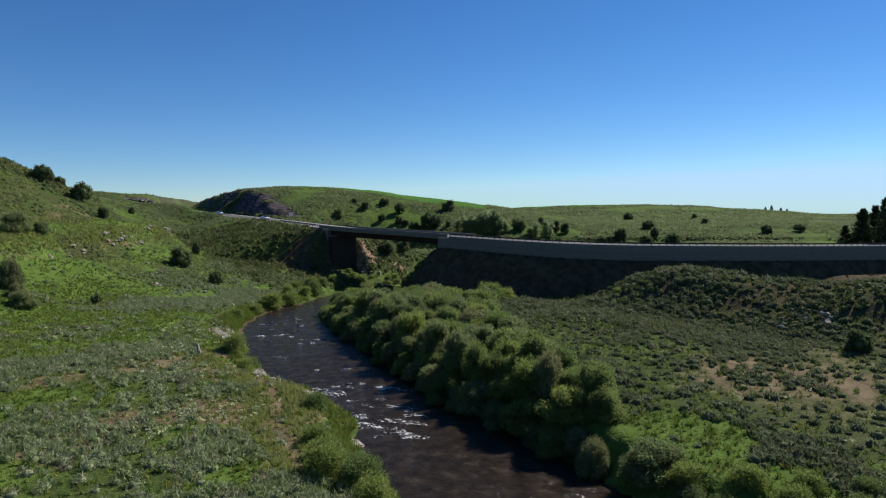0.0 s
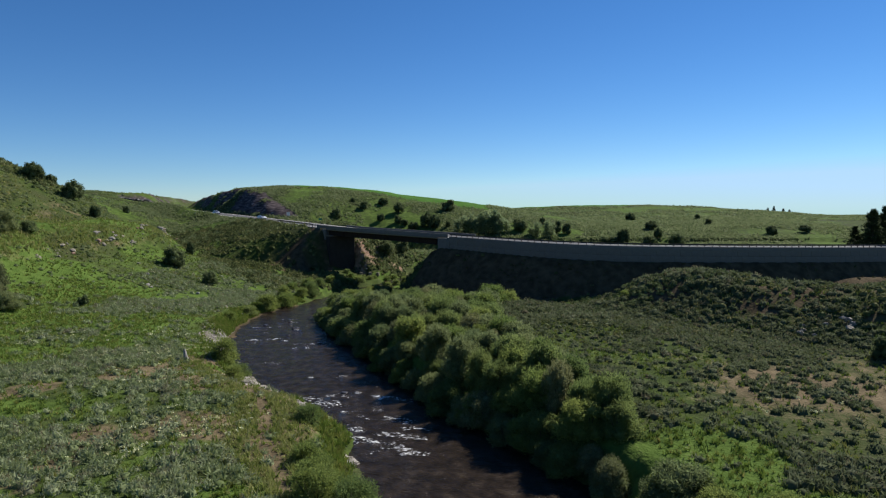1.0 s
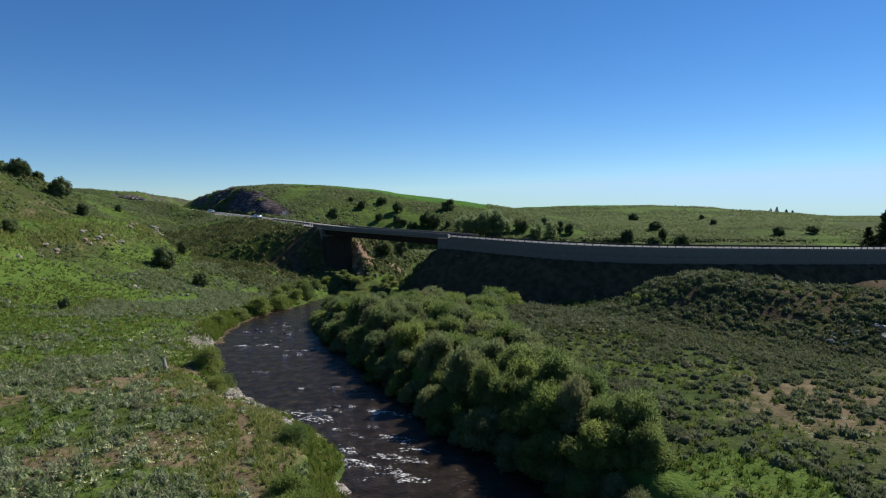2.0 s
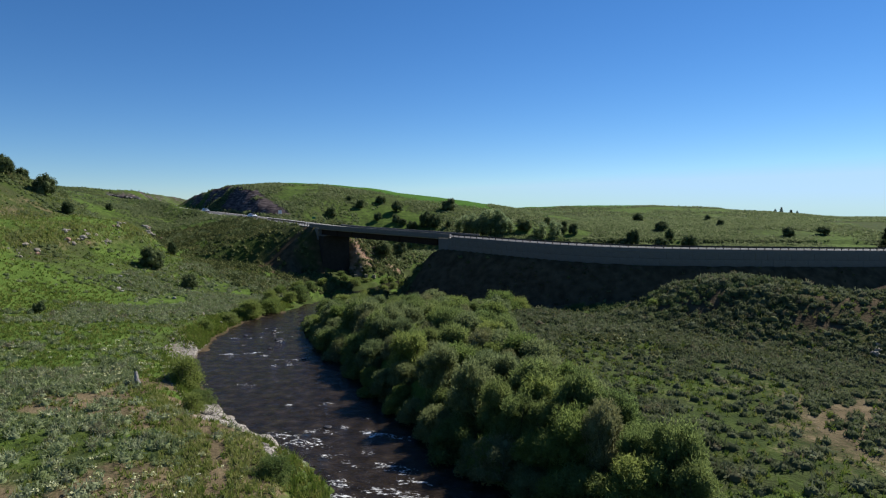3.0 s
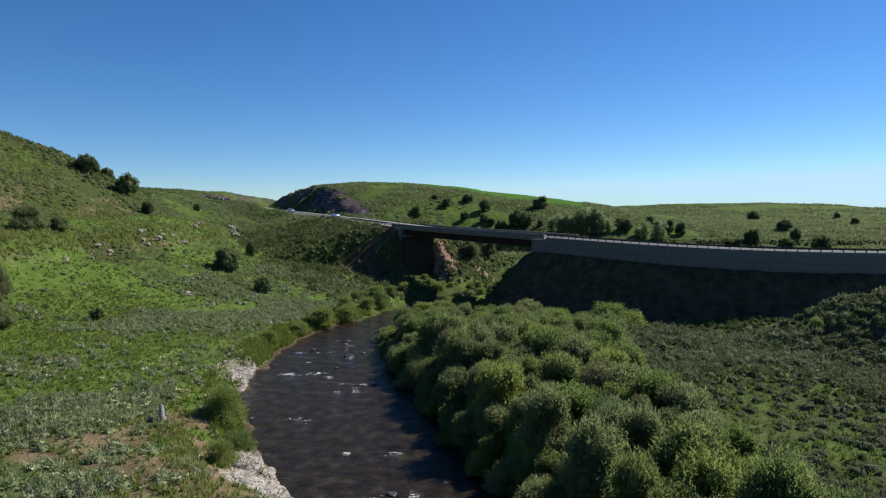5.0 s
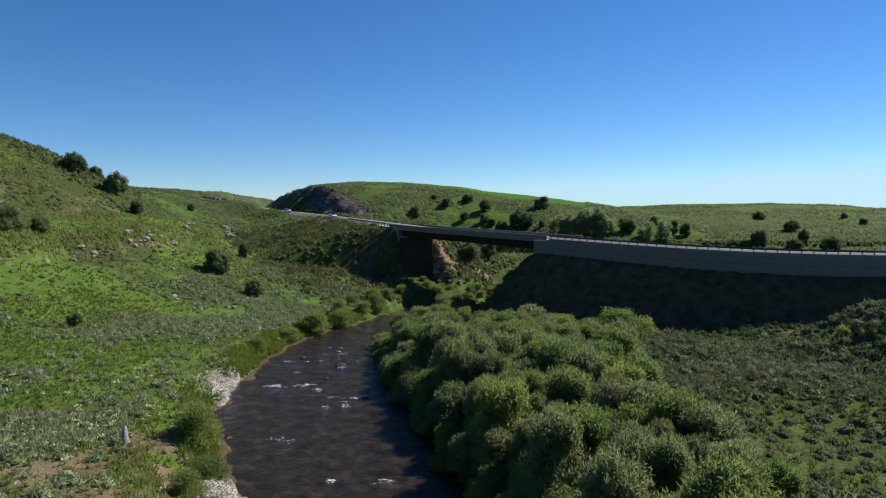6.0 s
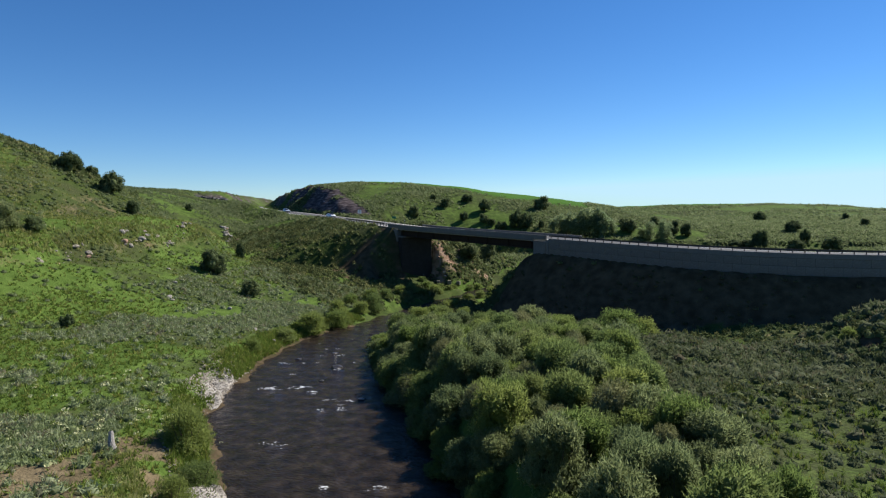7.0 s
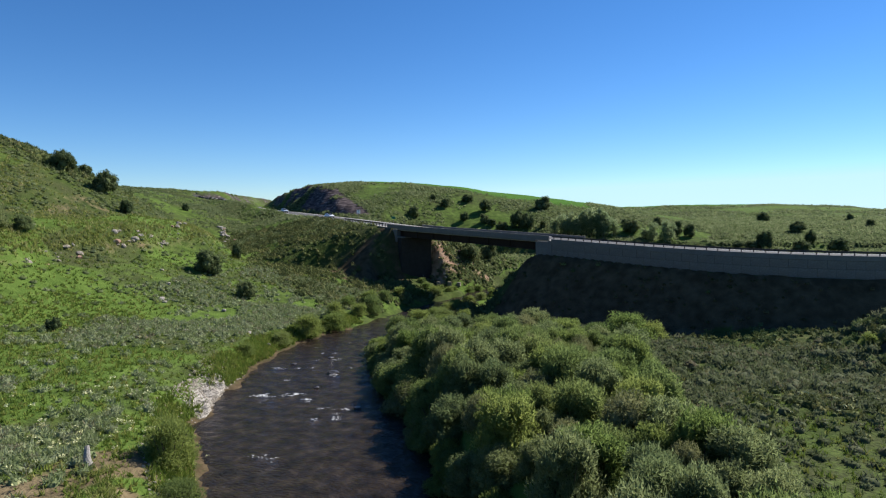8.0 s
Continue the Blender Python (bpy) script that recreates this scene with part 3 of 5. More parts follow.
def build_water():
    y = np.arange(-60, 235, 0.33)
    u = np.linspace(0, 1, 70)
    l, r = banks(y)
    x = (l - 4)[:, None] + (r - l + 8)[:, None] * u
    yy = np.repeat(y[:, None], len(u), 1)
    # standing waves: x, y, reach across the stream
    spots = [(-20.6, 62.0, 1.5), (-18.1, 60.8, 1.7), (-18.1, 63.2, 0.8), (-16.2, 64.3, 0.6), (-13.7, 63.4, 0.8), (-12.3, 62.9, 0.5), (-10.9, 62.4, 0.5), (-10.8, 57.2, 1.1), (-13.7, 57.3, 0.4), (-19.4, 70.3, 0.9),
             (-22.6, 69.7, 0.4), (-29.2, 75.6, 1.1), (-30.7, 86.8, 0.5), (-29.8, 83.6, 0.5), (-28.7, 85.5, 0.5), (-37.5, 89.5, 0.9), (-35.4, 90.5, 0.7), (-33.2, 89.0, 0.6), (-41.7, 100.3, 0.6), (-38.1, 95.6, 0.5)]
    more = [(-13.4, 54.0, 0.6), (-11.2, 53.2, 0.7), (-9.9, 51.1, 0.6), (-8.7, 54.9, 0.6), (-7.8, 52.4, 0.5), (-11.3, 49.0, 0.5), (-8.5, 49.3, 0.7), (-15.7, 58.1, 0.6), (-38.7, 101.5, 0.5), (-14.8, 67.0, 0.4), (-7.7, 59.3, 0.4), (-13.2, 59.6, 0.4), (-14.9, 58.4, 0.4), (-9.6, 50.0, 1.3), (-12.0, 51.4, 1.3), (-13.2, 52.3, 0.8), (-8.6, 52.5, 1.0), (-10.4, 53.6, 0.9), (-7.0, 49.0, 0.7), (-34.3, 103.0, 0.7), (-37.5, 107.0, 0.7), (-41.0, 110.0, 0.6), (-28.3, 87.2, 0.5)]
    riffle = [(-34.5, 91.0, 0.7), (-35.8, 90.1, 0.5), (-32.7, 89.0, 0.5), (-29.9, 87.1, 0.5), (-28.3, 84.8, 0.4), (-28.2, 87.2, 0.5), (-29.5, 83.5, 0.4), (-37.0, 89.1, 0.4), (-40.4, 101.2, 0.4), (-39.8, 105.7, 0.4), (-34.5, 98.7, 0.4), (-39.1, 110.7, 0.5), (-43.5, 113.4, 0.4), (-40.6, 118.0, 0.4), (-17.9, 60.6, 1.3), (-20.4, 62.1, 0.9), (-17.3, 63.0, 0.9), (-13.3, 62.8, 0.8), (-10.7, 56.6, 0.9), (-11.0, 62.4, 0.8), (-18.9, 55.7, 0.5), (-8.9, 55.0, 0.8)]
    rapid = 0.40 * np.exp(-((yy - 56) / 8) ** 2) + 0.37 * np.exp(-((yy - 95) / 16) ** 2) + 0.1 * np.exp(-((yy - 72) / 5) ** 2)
    for sx, sy, reach in spots + more + riffle:
        wx, wy = x - sx + 0.5 * vnoise(x, yy, 1.6, 64), yy - sy + 0.45 * vnoise(x, yy, 1.1, 65) + 0.3 * np.abs(x - sx) - 0.15
        rapid = rapid + 1.1 * np.exp(-(wx / (1.1 * reach)) ** 2 - (wy / (0.22 + 0.26 * reach)) ** 2)
    crest = vnoise(x, yy, 1.7, 61) * 0.6 + vnoise(x, yy, 0.8, 62) * 0.4
    z = level(yy) + 0.03 * vnoise(x, yy, 0.9, 63) + 0.22 * rapid * np.maximum(0, crest)
    foam = 0.52 * ss(0.15, 0.95, rapid) + 0.10 * ss(-0.1, 0.5, crest) * ss(0.06, 0.4, rapid)
    ob = tagged(new("water", grid_mesh("water", x, yy, z)), "dark shallow river with small white rapids", "river", kind="structure")
    ob.data.materials.append(WATER_MAT)
    ob.data.attributes.new("foam", "FLOAT", "POINT").data.foreach_set("value", np.asarray(foam, np.float32).ravel())


build_water()


# ---- road, bridge, retaining wall ----
PANEL = speckled("wall_panel", (0.128, 0.117, 0.101), (0.215, 0.198, 0.174), 0.12, 0.9, 0.25, patch=1.5)
DARK_CONCRETE = speckled("darkened_concrete", (0.026, 0.022, 0.019), (0.062, 0.052, 0.044), 0.15, 0.9, 0.3, patch=1.1)


def build_road():
    st = np.arange(S_LEFT - 420, S_RIGHT + 330, 3.0)
    road = tagged(new("road"), "two-lane paved highway curving across the valley", "road", kind="structure")
    part("asphalt", sweep([(1.1, -0.45), (1.1, 0.0), (4.8, 0.08), (8.5, 0.0), (8.5, -0.45)], st), ASPHALT, road)
    part("shoulder", sweep([(0.0, -0.5), (0.0, -0.04), (1.1, -0.005), (1.1, -0.5)], st), SHOULDER, road)
    part("shoulder", sweep([(8.5, -0.5), (8.5, -0.005), (9.6, -0.04), (9.6, -0.5)], st), SHOULDER, road)
    part("edge_line", sweep([(1.3, 0.002), (1.3, 0.009), (1.42, 0.011), (1.42, 0.002)], st), WHITE_PAINT, road, "white painted edge line")
    part("edge_line", sweep([(8.18, 0.002), (8.18, 0.011), (8.3, 0.009), (8.3, 0.002)], st), WHITE_PAINT, road, "white painted edge line")


build_road()


def build_bridge():
    br = tagged(new("road_bridge"), "single-span highway bridge with dark steel girders and concrete parapet", "bridge")
    st = np.linspace(S_LEFT - 5, S_RIGHT + 3.2, 24)
    sp = np.linspace(S_LEFT, S_RIGHT, 18)
    part("deck", sweep([(-0.55, -0.32), (-0.55, -0.02), (10.15, -0.02), (10.15, -0.32)], sp), CONCRETE, br, "concrete deck slab")
    for off, top in ((-0.55, 0.82), (9.85, 0.46)):
        part("parapet", sweep([(off, -0.019), (off, top), (off + 0.28, top), (off + 0.3, -0.019)], st), CONCRETE, br, "concrete parapet")
    for off in (0.25, 2.9, 5.8, 9.0):
        girder = part("girder", sweep([(off, -1.98), (off, -1.9), (off + 0.18, -1.88), (off + 0.18, -0.36), (off, -0.34), (off, -0.321), (off + 0.42, -0.321), (off + 0.42, -0.34), (off + 0.24, -0.36), (off + 0.24, -1.88), (off + 0.42, -1.9), (off + 0.42, -1.98)], sp), RUST_STEEL, br, "rust-brown steel plate girder")
        for s in np.linspace(S_LEFT + 1.2, S_RIGHT - 1.2, 8):
            x, y, z, a = edge(s, off)
            m = pose(x, y, z, 0, 0, math.degrees(a))
            part("stiffener", box(bmesh.new(), (-0.03, 0.03, -1.88), (0.03, 0.18, -0.37), m), RUST_STEEL, girder)
    for s, sign in ((S_LEFT, -1), (S_RIGHT, 1)):
        x, y, z, a = edge(s)
        m = pose(x, y, z, 0, 0, math.degrees(a))
        lo, hi = (-3.2, -0.15) if sign < 0 else (0.15, 3.2)
        part("abutment", box(bmesh.new(), (lo, -0.62, -3.4), (hi, 10.3, -0.34), m, 0.04), CONCRETE, br, "concrete abutment block")
        if sign < 0:
            # the shade under the deck is put into this wall's dark colour
            part("breast_wall", box(bmesh.new(), (-0.14, -0.35, -15.4), (2.1, 7.8, -2.35), m @ pose(0, 0, 0, 0, 0, -8), 0.05), DARK_CONCRETE, br, "concrete breast wall, darkened as in shade")
            part("bearing_seat", box(bmesh.new(), (-0.14, -0.5, -2.34), (2.3, 10.25, -2.0), m, 0.03), CONCRETE, br)
        part("wing_wall", sweep([(-0.6, -2.7), (-0.6, -0.02), (-0.25, -0.02), (-0.25, -2.7)], np.linspace(s + sign * 3.2, s + sign * (9.5 if sign < 0 else 3.9), 5)), CONCRETE, br, "concrete wing wall")


build_bridge()


def build_wall():
    wall = tagged(new("wall_retaining"), "long curved grey concrete retaining wall below the road", "retaining wall", kind="structure")
    s0, s1 = S_RIGHT + 3.9, S_WALL_END
    st = np.arange(s0, s1, 1.5)
    part("core", sweep([(-0.40, -4.6), (-0.40, -0.3), (-0.05, -0.3), (-0.05, -4.6)], st), DARK_CONCRETE, wall)
    part("coping", sweep([(-0.62, -0.45), (-0.62, 0.24), (-0.02, 0.24), (-0.02, -0.29), (-0.401, -0.29), (-0.401, -0.45)], st), CONCRETE, wall, "smooth cast concrete coping")
    bm = box(bmesh.new(), (-1.19, -0.07, -0.59), (1.19, 0.07, 0.59), bevel=0.025)
    me = bpy.data.meshes.new("panel")
    bm.to_mesh(me)
    bm.free()
    me.materials.append(PANEL)
    half = bpy.data.meshes.new("panel")
    bm = box(bmesh.new(), (-0.59, -0.07, -0.59), (0.59, 0.07, 0.59), bevel=0.025)
    bm.to_mesh(half)
    bm.free()
    half.materials.append(PANEL)
    x, y, z, a = edge(s0 + 0.6, -0.475)
    ob = new("panel", half)
    ob.parent = wall
    ob.matrix_basis = pose(x, y, z - 2.25, 0, 0, math.degrees(a))
    for row in range(3):
        for s in np.arange(s0 + 1.2 * (1 + row % 2), s1 - 1.2, 2.4):
            x, y, z, a = edge(s, -0.475)
            ob = new("panel", me)
            ob.parent = wall
            ob.matrix_basis = pose(x, y, z - 1.05 - 1.2 * row, 0, -math.degrees(math.atan2(float(edge(s + 1)[2] - edge(s - 1)[2]), 2)), math.degrees(a))


build_wall()


def build_guard_rail():
    """Posts and a corrugated beam along the road's edge above the wall, and a short stretch past the bridge."""
    post = bpy.data.meshes.new("post")
    bm = box(bmesh.new(), (-0.06, -0.08, -0.3), (0.06, 0.08, 0.74), bevel=0.01)
    bm.to_mesh(post)
    bm.free()
    post.materials.append(RAIL_STEEL)
    for s0, s1, label in ((S_RIGHT + 3.4, S_WALL_END, "weathered steel guard rail on posts along the retaining wall"), (S_LEFT - 32, S_LEFT - 7.2, "weathered steel guard rail beside the road at the bridge end")):
        rail = thing("guard_rail", label, "guard rail", group="guard rails")
        prof = [(0.02, 0.44), (0.10, 0.50), (0.04, 0.55), (0.04, 0.61), (0.10, 0.66), (0.02, 0.74), (0.05, 0.74), (0.13, 0.665), (0.07, 0.61), (0.07, 0.55), (0.13, 0.50), (0.05, 0.44)]
        part("beam", sweep([(o + 0.02, h + 0.12) for o, h in prof], np.arange(s0, s1, 1.0)), RAIL_STEEL, rail, "corrugated dark steel beam")
        for s in np.arange(s0 + 0.4, s1, 1.62):
            x, y, z, a = edge(s, 0.26)
            ob = new("post", post)
            ob.parent = rail
            ob.matrix_basis = pose(x, y, z + 0.13, 0, 0, math.degrees(a))


build_guard_rail()


# ---- plants ----
def ground_z(x, y):
    """The height of the ground sheet itself."""
    i = np.clip(np.searchsorted(gx, x) - 1, 0, len(gx) - 2)
    j = np.clip(np.searchsorted(gy, y) - 1, 0, len(gy) - 2)
    u, v = (x - gx[i]) / (gx[i + 1] - gx[i]), (y - gy[j]) / (gy[j + 1] - gy[j])
    return (GZ[j, i] * (1 - u) + GZ[j, i + 1] * u) * (1 - v) + (GZ[j + 1, i] * (1 - u) + GZ[j + 1, i + 1] * u) * v


def spot(x, y, sink=0.05, turn=0.0, size=1.0, tall=None):
    """The pose of a thing that stands on the ground."""
    z = float(ground_z(np.array([x]), np.array([y]))[0]) - sink
    return pose(x, y, z, 0, 0, turn) @ Matrix.Diagonal((size, size, tall or size, 1))


def unit(v):
    return v / np.maximum(np.linalg.norm(v, axis=-1, keepdims=True), 1e-9)


def leaf_tris(at, along, length, width, rng):
    """Pointed leaves or sprigs: an array of places, one of directions, and their sizes."""
    n = len(at)
    side = unit(np.cross(along, rng.normal(size=(n, 3))))
    length, width = np.broadcast_to(length, n)[:, None], np.broadcast_to(width, n)[:, None]
    low = at - along * length * 0.45
    co = np.stack([low + side * width * 0.6, at + along * length * 0.6, low - side * width * 0.6], 1)
    return co.reshape(-1, 3), np.arange(n * 3).reshape(-1, 3)


def directions(n, rng, up=0.0):
    d = unit(rng.normal(size=(n, 3)))
    d[:, 2] = d[:, 2] * (1 - up) + up * np.abs(d[:, 2])
    return unit(d)


WILLOW_LEAF = leafy("willow_leaves", (0.134, 0.180, 0.055), (0.205, 0.258, 0.087), 0.60, 0.15)
GREY_LEAF = leafy("grey_willow_leaves", (0.142, 0.180, 0.072), (0.214, 0.256, 0.113), 0.60, 0.15)
LIME_LEAF = leafy("lime_willow_leaves", (0.150, 0.200, 0.051), (0.224, 0.280, 0.082), 0.62, 0.15)
DULL_LEAF = leafy("dull_willow_leaves", (0.135, 0.150, 0.062), (0.250, 0.265, 0.125), 0.42, 0.2)
JUNIPER_LEAF = leafy("juniper_needles", (0.052, 0.074, 0.030), (0.155, 0.190, 0.082), 0.42, 0.2)
PINE_LEAF = leafy("pine_needles", (0.016, 0.028, 0.012), (0.050, 0.074, 0.028), 0.15, 0.3)
POPLAR_LEAF = leafy("poplar_leaves", (0.170, 0.225, 0.105), (0.31, 0.375, 0.195), 0.65, 0.15)
BARK = speckled("bark", (0.05, 0.038, 0.028), (0.13, 0.105, 0.08), 0.05, 0.95, 0.5)
TWIG = speckled("twigs", (0.07, 0.05, 0.035), (0.14, 0.11, 0.08), 0.05, 0.95, 0.2)


def ball(lobes, share, rng):
    """The dense inside of a crown: an uneven faceted ball in each lobe, at that share of its radius."""
    a = np.arange(6) * math.pi / 3
    ring = lambda r, z, t: np.stack([r * np.cos(a + t), r * np.sin(a + t), 0 * a + z], -1)
    shape = np.concatenate([[(0, 0, -1)], ring(0.8, -0.6, 0), ring(1, 0.1, 0.5), ring(0.7, 0.7, 1.0), [(0, 0, 1)]])
    tri = [(0, 1 + (i + 1) % 6, 1 + i) for i in range(6)] + [(13 + i, 13 + (i + 1) % 6, 19) for i in range(6)]
    for b in (1, 7):
        tri += [(b + i, b + (i + 1) % 6, b + 6 + i) for i in range(6)] + [(b + (i + 1) % 6, b + 6 + (i + 1) % 6, b + 6 + i) for i in range(6)]
    co = lobes[:, None, :3] + shape * (share * lobes[:, 3])[:, None, None] * np.stack([np.ones(len(lobes)), np.ones(len(lobes)), lobes[:, 4]], -1)[:, None] * (0.85 + 0.3 * rng.random((len(lobes), 20, 3)))
    return co.reshape(-1, 3), (np.array(tri)[None] + 20 * np.arange(len(lobes))[:, None, None]).reshape(-1, 3)


def foliage(name, lobes, count, length, width, mat, parent, rng, up=0.5, spiky=0.6, shell=0.72, dense=0.74):
    """A crown: sprigs over rounded lobes of (x, y, z, radius, flatness)."""
    lobes = np.array(lobes)
    area = lobes[:, 3] ** 2
    k = rng.choice(len(lobes), count, p=area / area.sum())
    d = directions(count, rng, up)
    r = lobes[k, 3] * (shell + (1.12 - shell) * rng.random(count) ** 0.7) * (1 + 0.16 * np.sin(7 * d[:, 0] + k) * np.sin(6 * d[:, 1] + 2 * k))
    at = lobes[k, :3] + d * r[:, None] * np.stack([np.ones(count), np.ones(count), lobes[k, 4]], -1)
    at[:, 2] = np.maximum(at[:, 2], 0.05)
    along = unit(d * spiky + np.array([0, 0, spiky * 0.7]) + rng.normal(size=(count, 3)) * (0.95 - spiky * 0.5))
    co, f = leaf_tris(at, along, length * (0.6 + 0.8 * rng.random(count)), width * (0.6 + 0.8 * rng.random(count)), rng)
    inner, tri = ball(lobes, dense, rng)
    f = np.concatenate([f, tri + len(co)])
    me = raw_mesh(name, np.concatenate([co, inner]), f, np.arange(len(f)) >= count)
    me.materials.append(mat)
    ob = new(name, me)
    ob.parent = parent
    return ob


def willow(rng, mat, label, count=10500, width=2.1, height=3.0, dense=0.60):
    bush = thing("willow_bush", label, "bush", group="willows along the river")
    bm = bmesh.new()
    for i in range(9):
        a, l = rng.random() * 6.28, 0.5 + rng.random() * 0.4
        tube(bm, (0.25 * math.cos(a), 0.25 * math.sin(a), -0.1), (width * 0.7 * l * math.cos(a), width * 0.7 * l * math.sin(a), height * (0.55 + 0.3 * rng.random())), 0.06, 0.015, 5, False)
    part("stem", bm, TWIG, bush, "thin brown branching stem")
    # a skirt of low lobes and a few rounded heads above them
    lobes = [(0, 0, height * 0.42, width * 0.58, 1.1)]
    for i in range(8):
        a, r = i * 0.785 + 0.5 * rng.random(), width * (0.52 + 0.2 * rng.random())
        lobes.append((r * math.cos(a), r * math.sin(a), height * (0.16 + 0.14 * rng.random()), width * (0.30 + 0.10 * rng.random()), 1.2))
    for i in range(7):
        a, r = i * 2.4 + rng.random(), width * 0.55 * math.sqrt((i + 0.3) / 7)
        lobes.append((r * math.cos(a), r * math.sin(a), height * (0.74 - 0.26 * r / width + 0.12 * rng.random()), width * (0.26 + 0.14 * rng.random()), 1.05 + 0.25 * rng.random()))
    foliage("foliage", lobes, count, 0.21, 0.056, mat, bush, rng, 0.35, 0.72, 0.55 if dense > 0.5 else 0.3, dense)
    return bush


def juniper(rng, count=2400):
    """A dense round-topped tree one metre high and as wide."""
    tree = thing("juniper_tree", "dark green rounded juniper growing on the grassy slope", "tree", group="junipers on the hills")
    part("trunk", tube(bmesh.new(), (0, 0, -0.05), (0.02, 0.01, 0.6), 0.06, 0.02, 7), BARK, tree)
    lobes = [(0, 0, 0.45, 0.36, 1.15)]
    for i in range(17):
        a, h = i * 2.4 + rng.random(), 0.10 + 0.66 * rng.random()
        r = 0.34 * math.sqrt(max(0.1, 1 - ((h - 0.35) / 0.6) ** 2))
        lobes.append((r * math.cos(a), r * math.sin(a), h, 0.15 + 0.09 * rng.random(), 1.2))
    lobes.append((0.06 * rng.normal(), 0.06 * rng.normal(), 0.80, 0.17, 1.1))
    foliage("crown", lobes, count, 0.085, 0.034, JUNIPER_LEAF, tree, rng, 0.15, 0.4, 0.66)
    return tree


def pine(rng):
    """A ragged conifer ten metres high."""
    tree = thing("pine_tree", "tall dark pine standing behind the road", "tree", group="pines by the road")
    part("trunk", tube(bmesh.new(), (0, 0, -0.2), (0.1, 0, 9.6), 0.17, 0.03, 8), BARK, tree)
    at, al = [], []
    bm = bmesh.new()
    for h in np.arange(0.9, 9.6, 0.42):
        reach = 3.3 * (1 - h / 10.4) ** 0.8 * (0.75 + 0.5 * rng.random())
        for i in range(6):
            a = rng.random() * 6.28
            l = reach * (0.6 + 0.5 * rng.random())
            tip = np.array([math.cos(a) * l, math.sin(a) * l, h + 0.12 * l + 0.2])
            root = np.array([0, 0, h])
            tube(bm, root, tip, 0.03, 0.008, 4, False)
            for q in range(20):
                w = 0.3 + 0.75 * rng.random()
                at.append(root + (tip - root) * w + rng.normal(size=3) * 0.14)
                al.append((tip - root) / l + rng.normal(size=3) * 0.5 + np.array([0, 0, 0.4]))
    part("branch", bm, BARK, tree)
    at, al = np.array(at), unit(np.array(al))
    co, f = leaf_tris(at, al, 0.5 + 0.3 * rng.random(len(at)), 0.16, rng)
    me = raw_mesh("needles", co, f, smooth=False)
    me.materials.append(PINE_LEAF)
    new("needles", me).parent = tree
    return tree


def poplar(rng):
    """A slender leafy tree ten metres high."""
    tree = thing("poplar_tree", "slender green leafy tree in a clump behind the bridge", "tree", group="leafy trees behind the bridge")
    bm = tube(bmesh.new(), (0, 0, -0.2), (0.15, 0, 7.5), 0.16, 0.04, 7)
    for i in range(8):
        a, h = i * 2.4, 1.5 + i * 0.7
        tube(bm, (0.1 * h / 7, 0, h), (0.9 * math.cos(a), 0.9 * math.sin(a), h + 1.3), 0.05, 0.015, 5, False)
    part("trunk", bm, BARK, tree)
    lobes = [(0.4 * rng.normal(), 0.4 * rng.normal(), h, 1.6 * math.sin(0.35 + 2.5 * (h / 10)) ** 0.6 * (0.6 + 0.5 * rng.random()), 1.2) for h in np.linspace(1.2, 9.0, 13)]
    foliage("crown", lobes, 1700, 0.5, 0.2, POPLAR_LEAF, tree, rng, 0.2, 0.6, 0.35, 0.18)
    return tree


def spread(make, variants, places, rng, grow):
    """Stands one of the variants at each of the places (x, y, height, width)."""
    protos = []
    for i, (x, y, h, w) in enumerate(places):
        m = spot(x, y, 0.06 * h * 0.3, rng.random() * 360, w * grow[0], h * grow[1])
        if i < variants:
            ob = make(rng)
            ob.matrix_basis = m
            ob.scale = ob.scale
            protos.append((ob, m.to_scale()))
        else:
            ob, old = protos[i % variants]
            made = copy_thing(ob, Matrix.Identity(4))
            made.matrix_basis = m


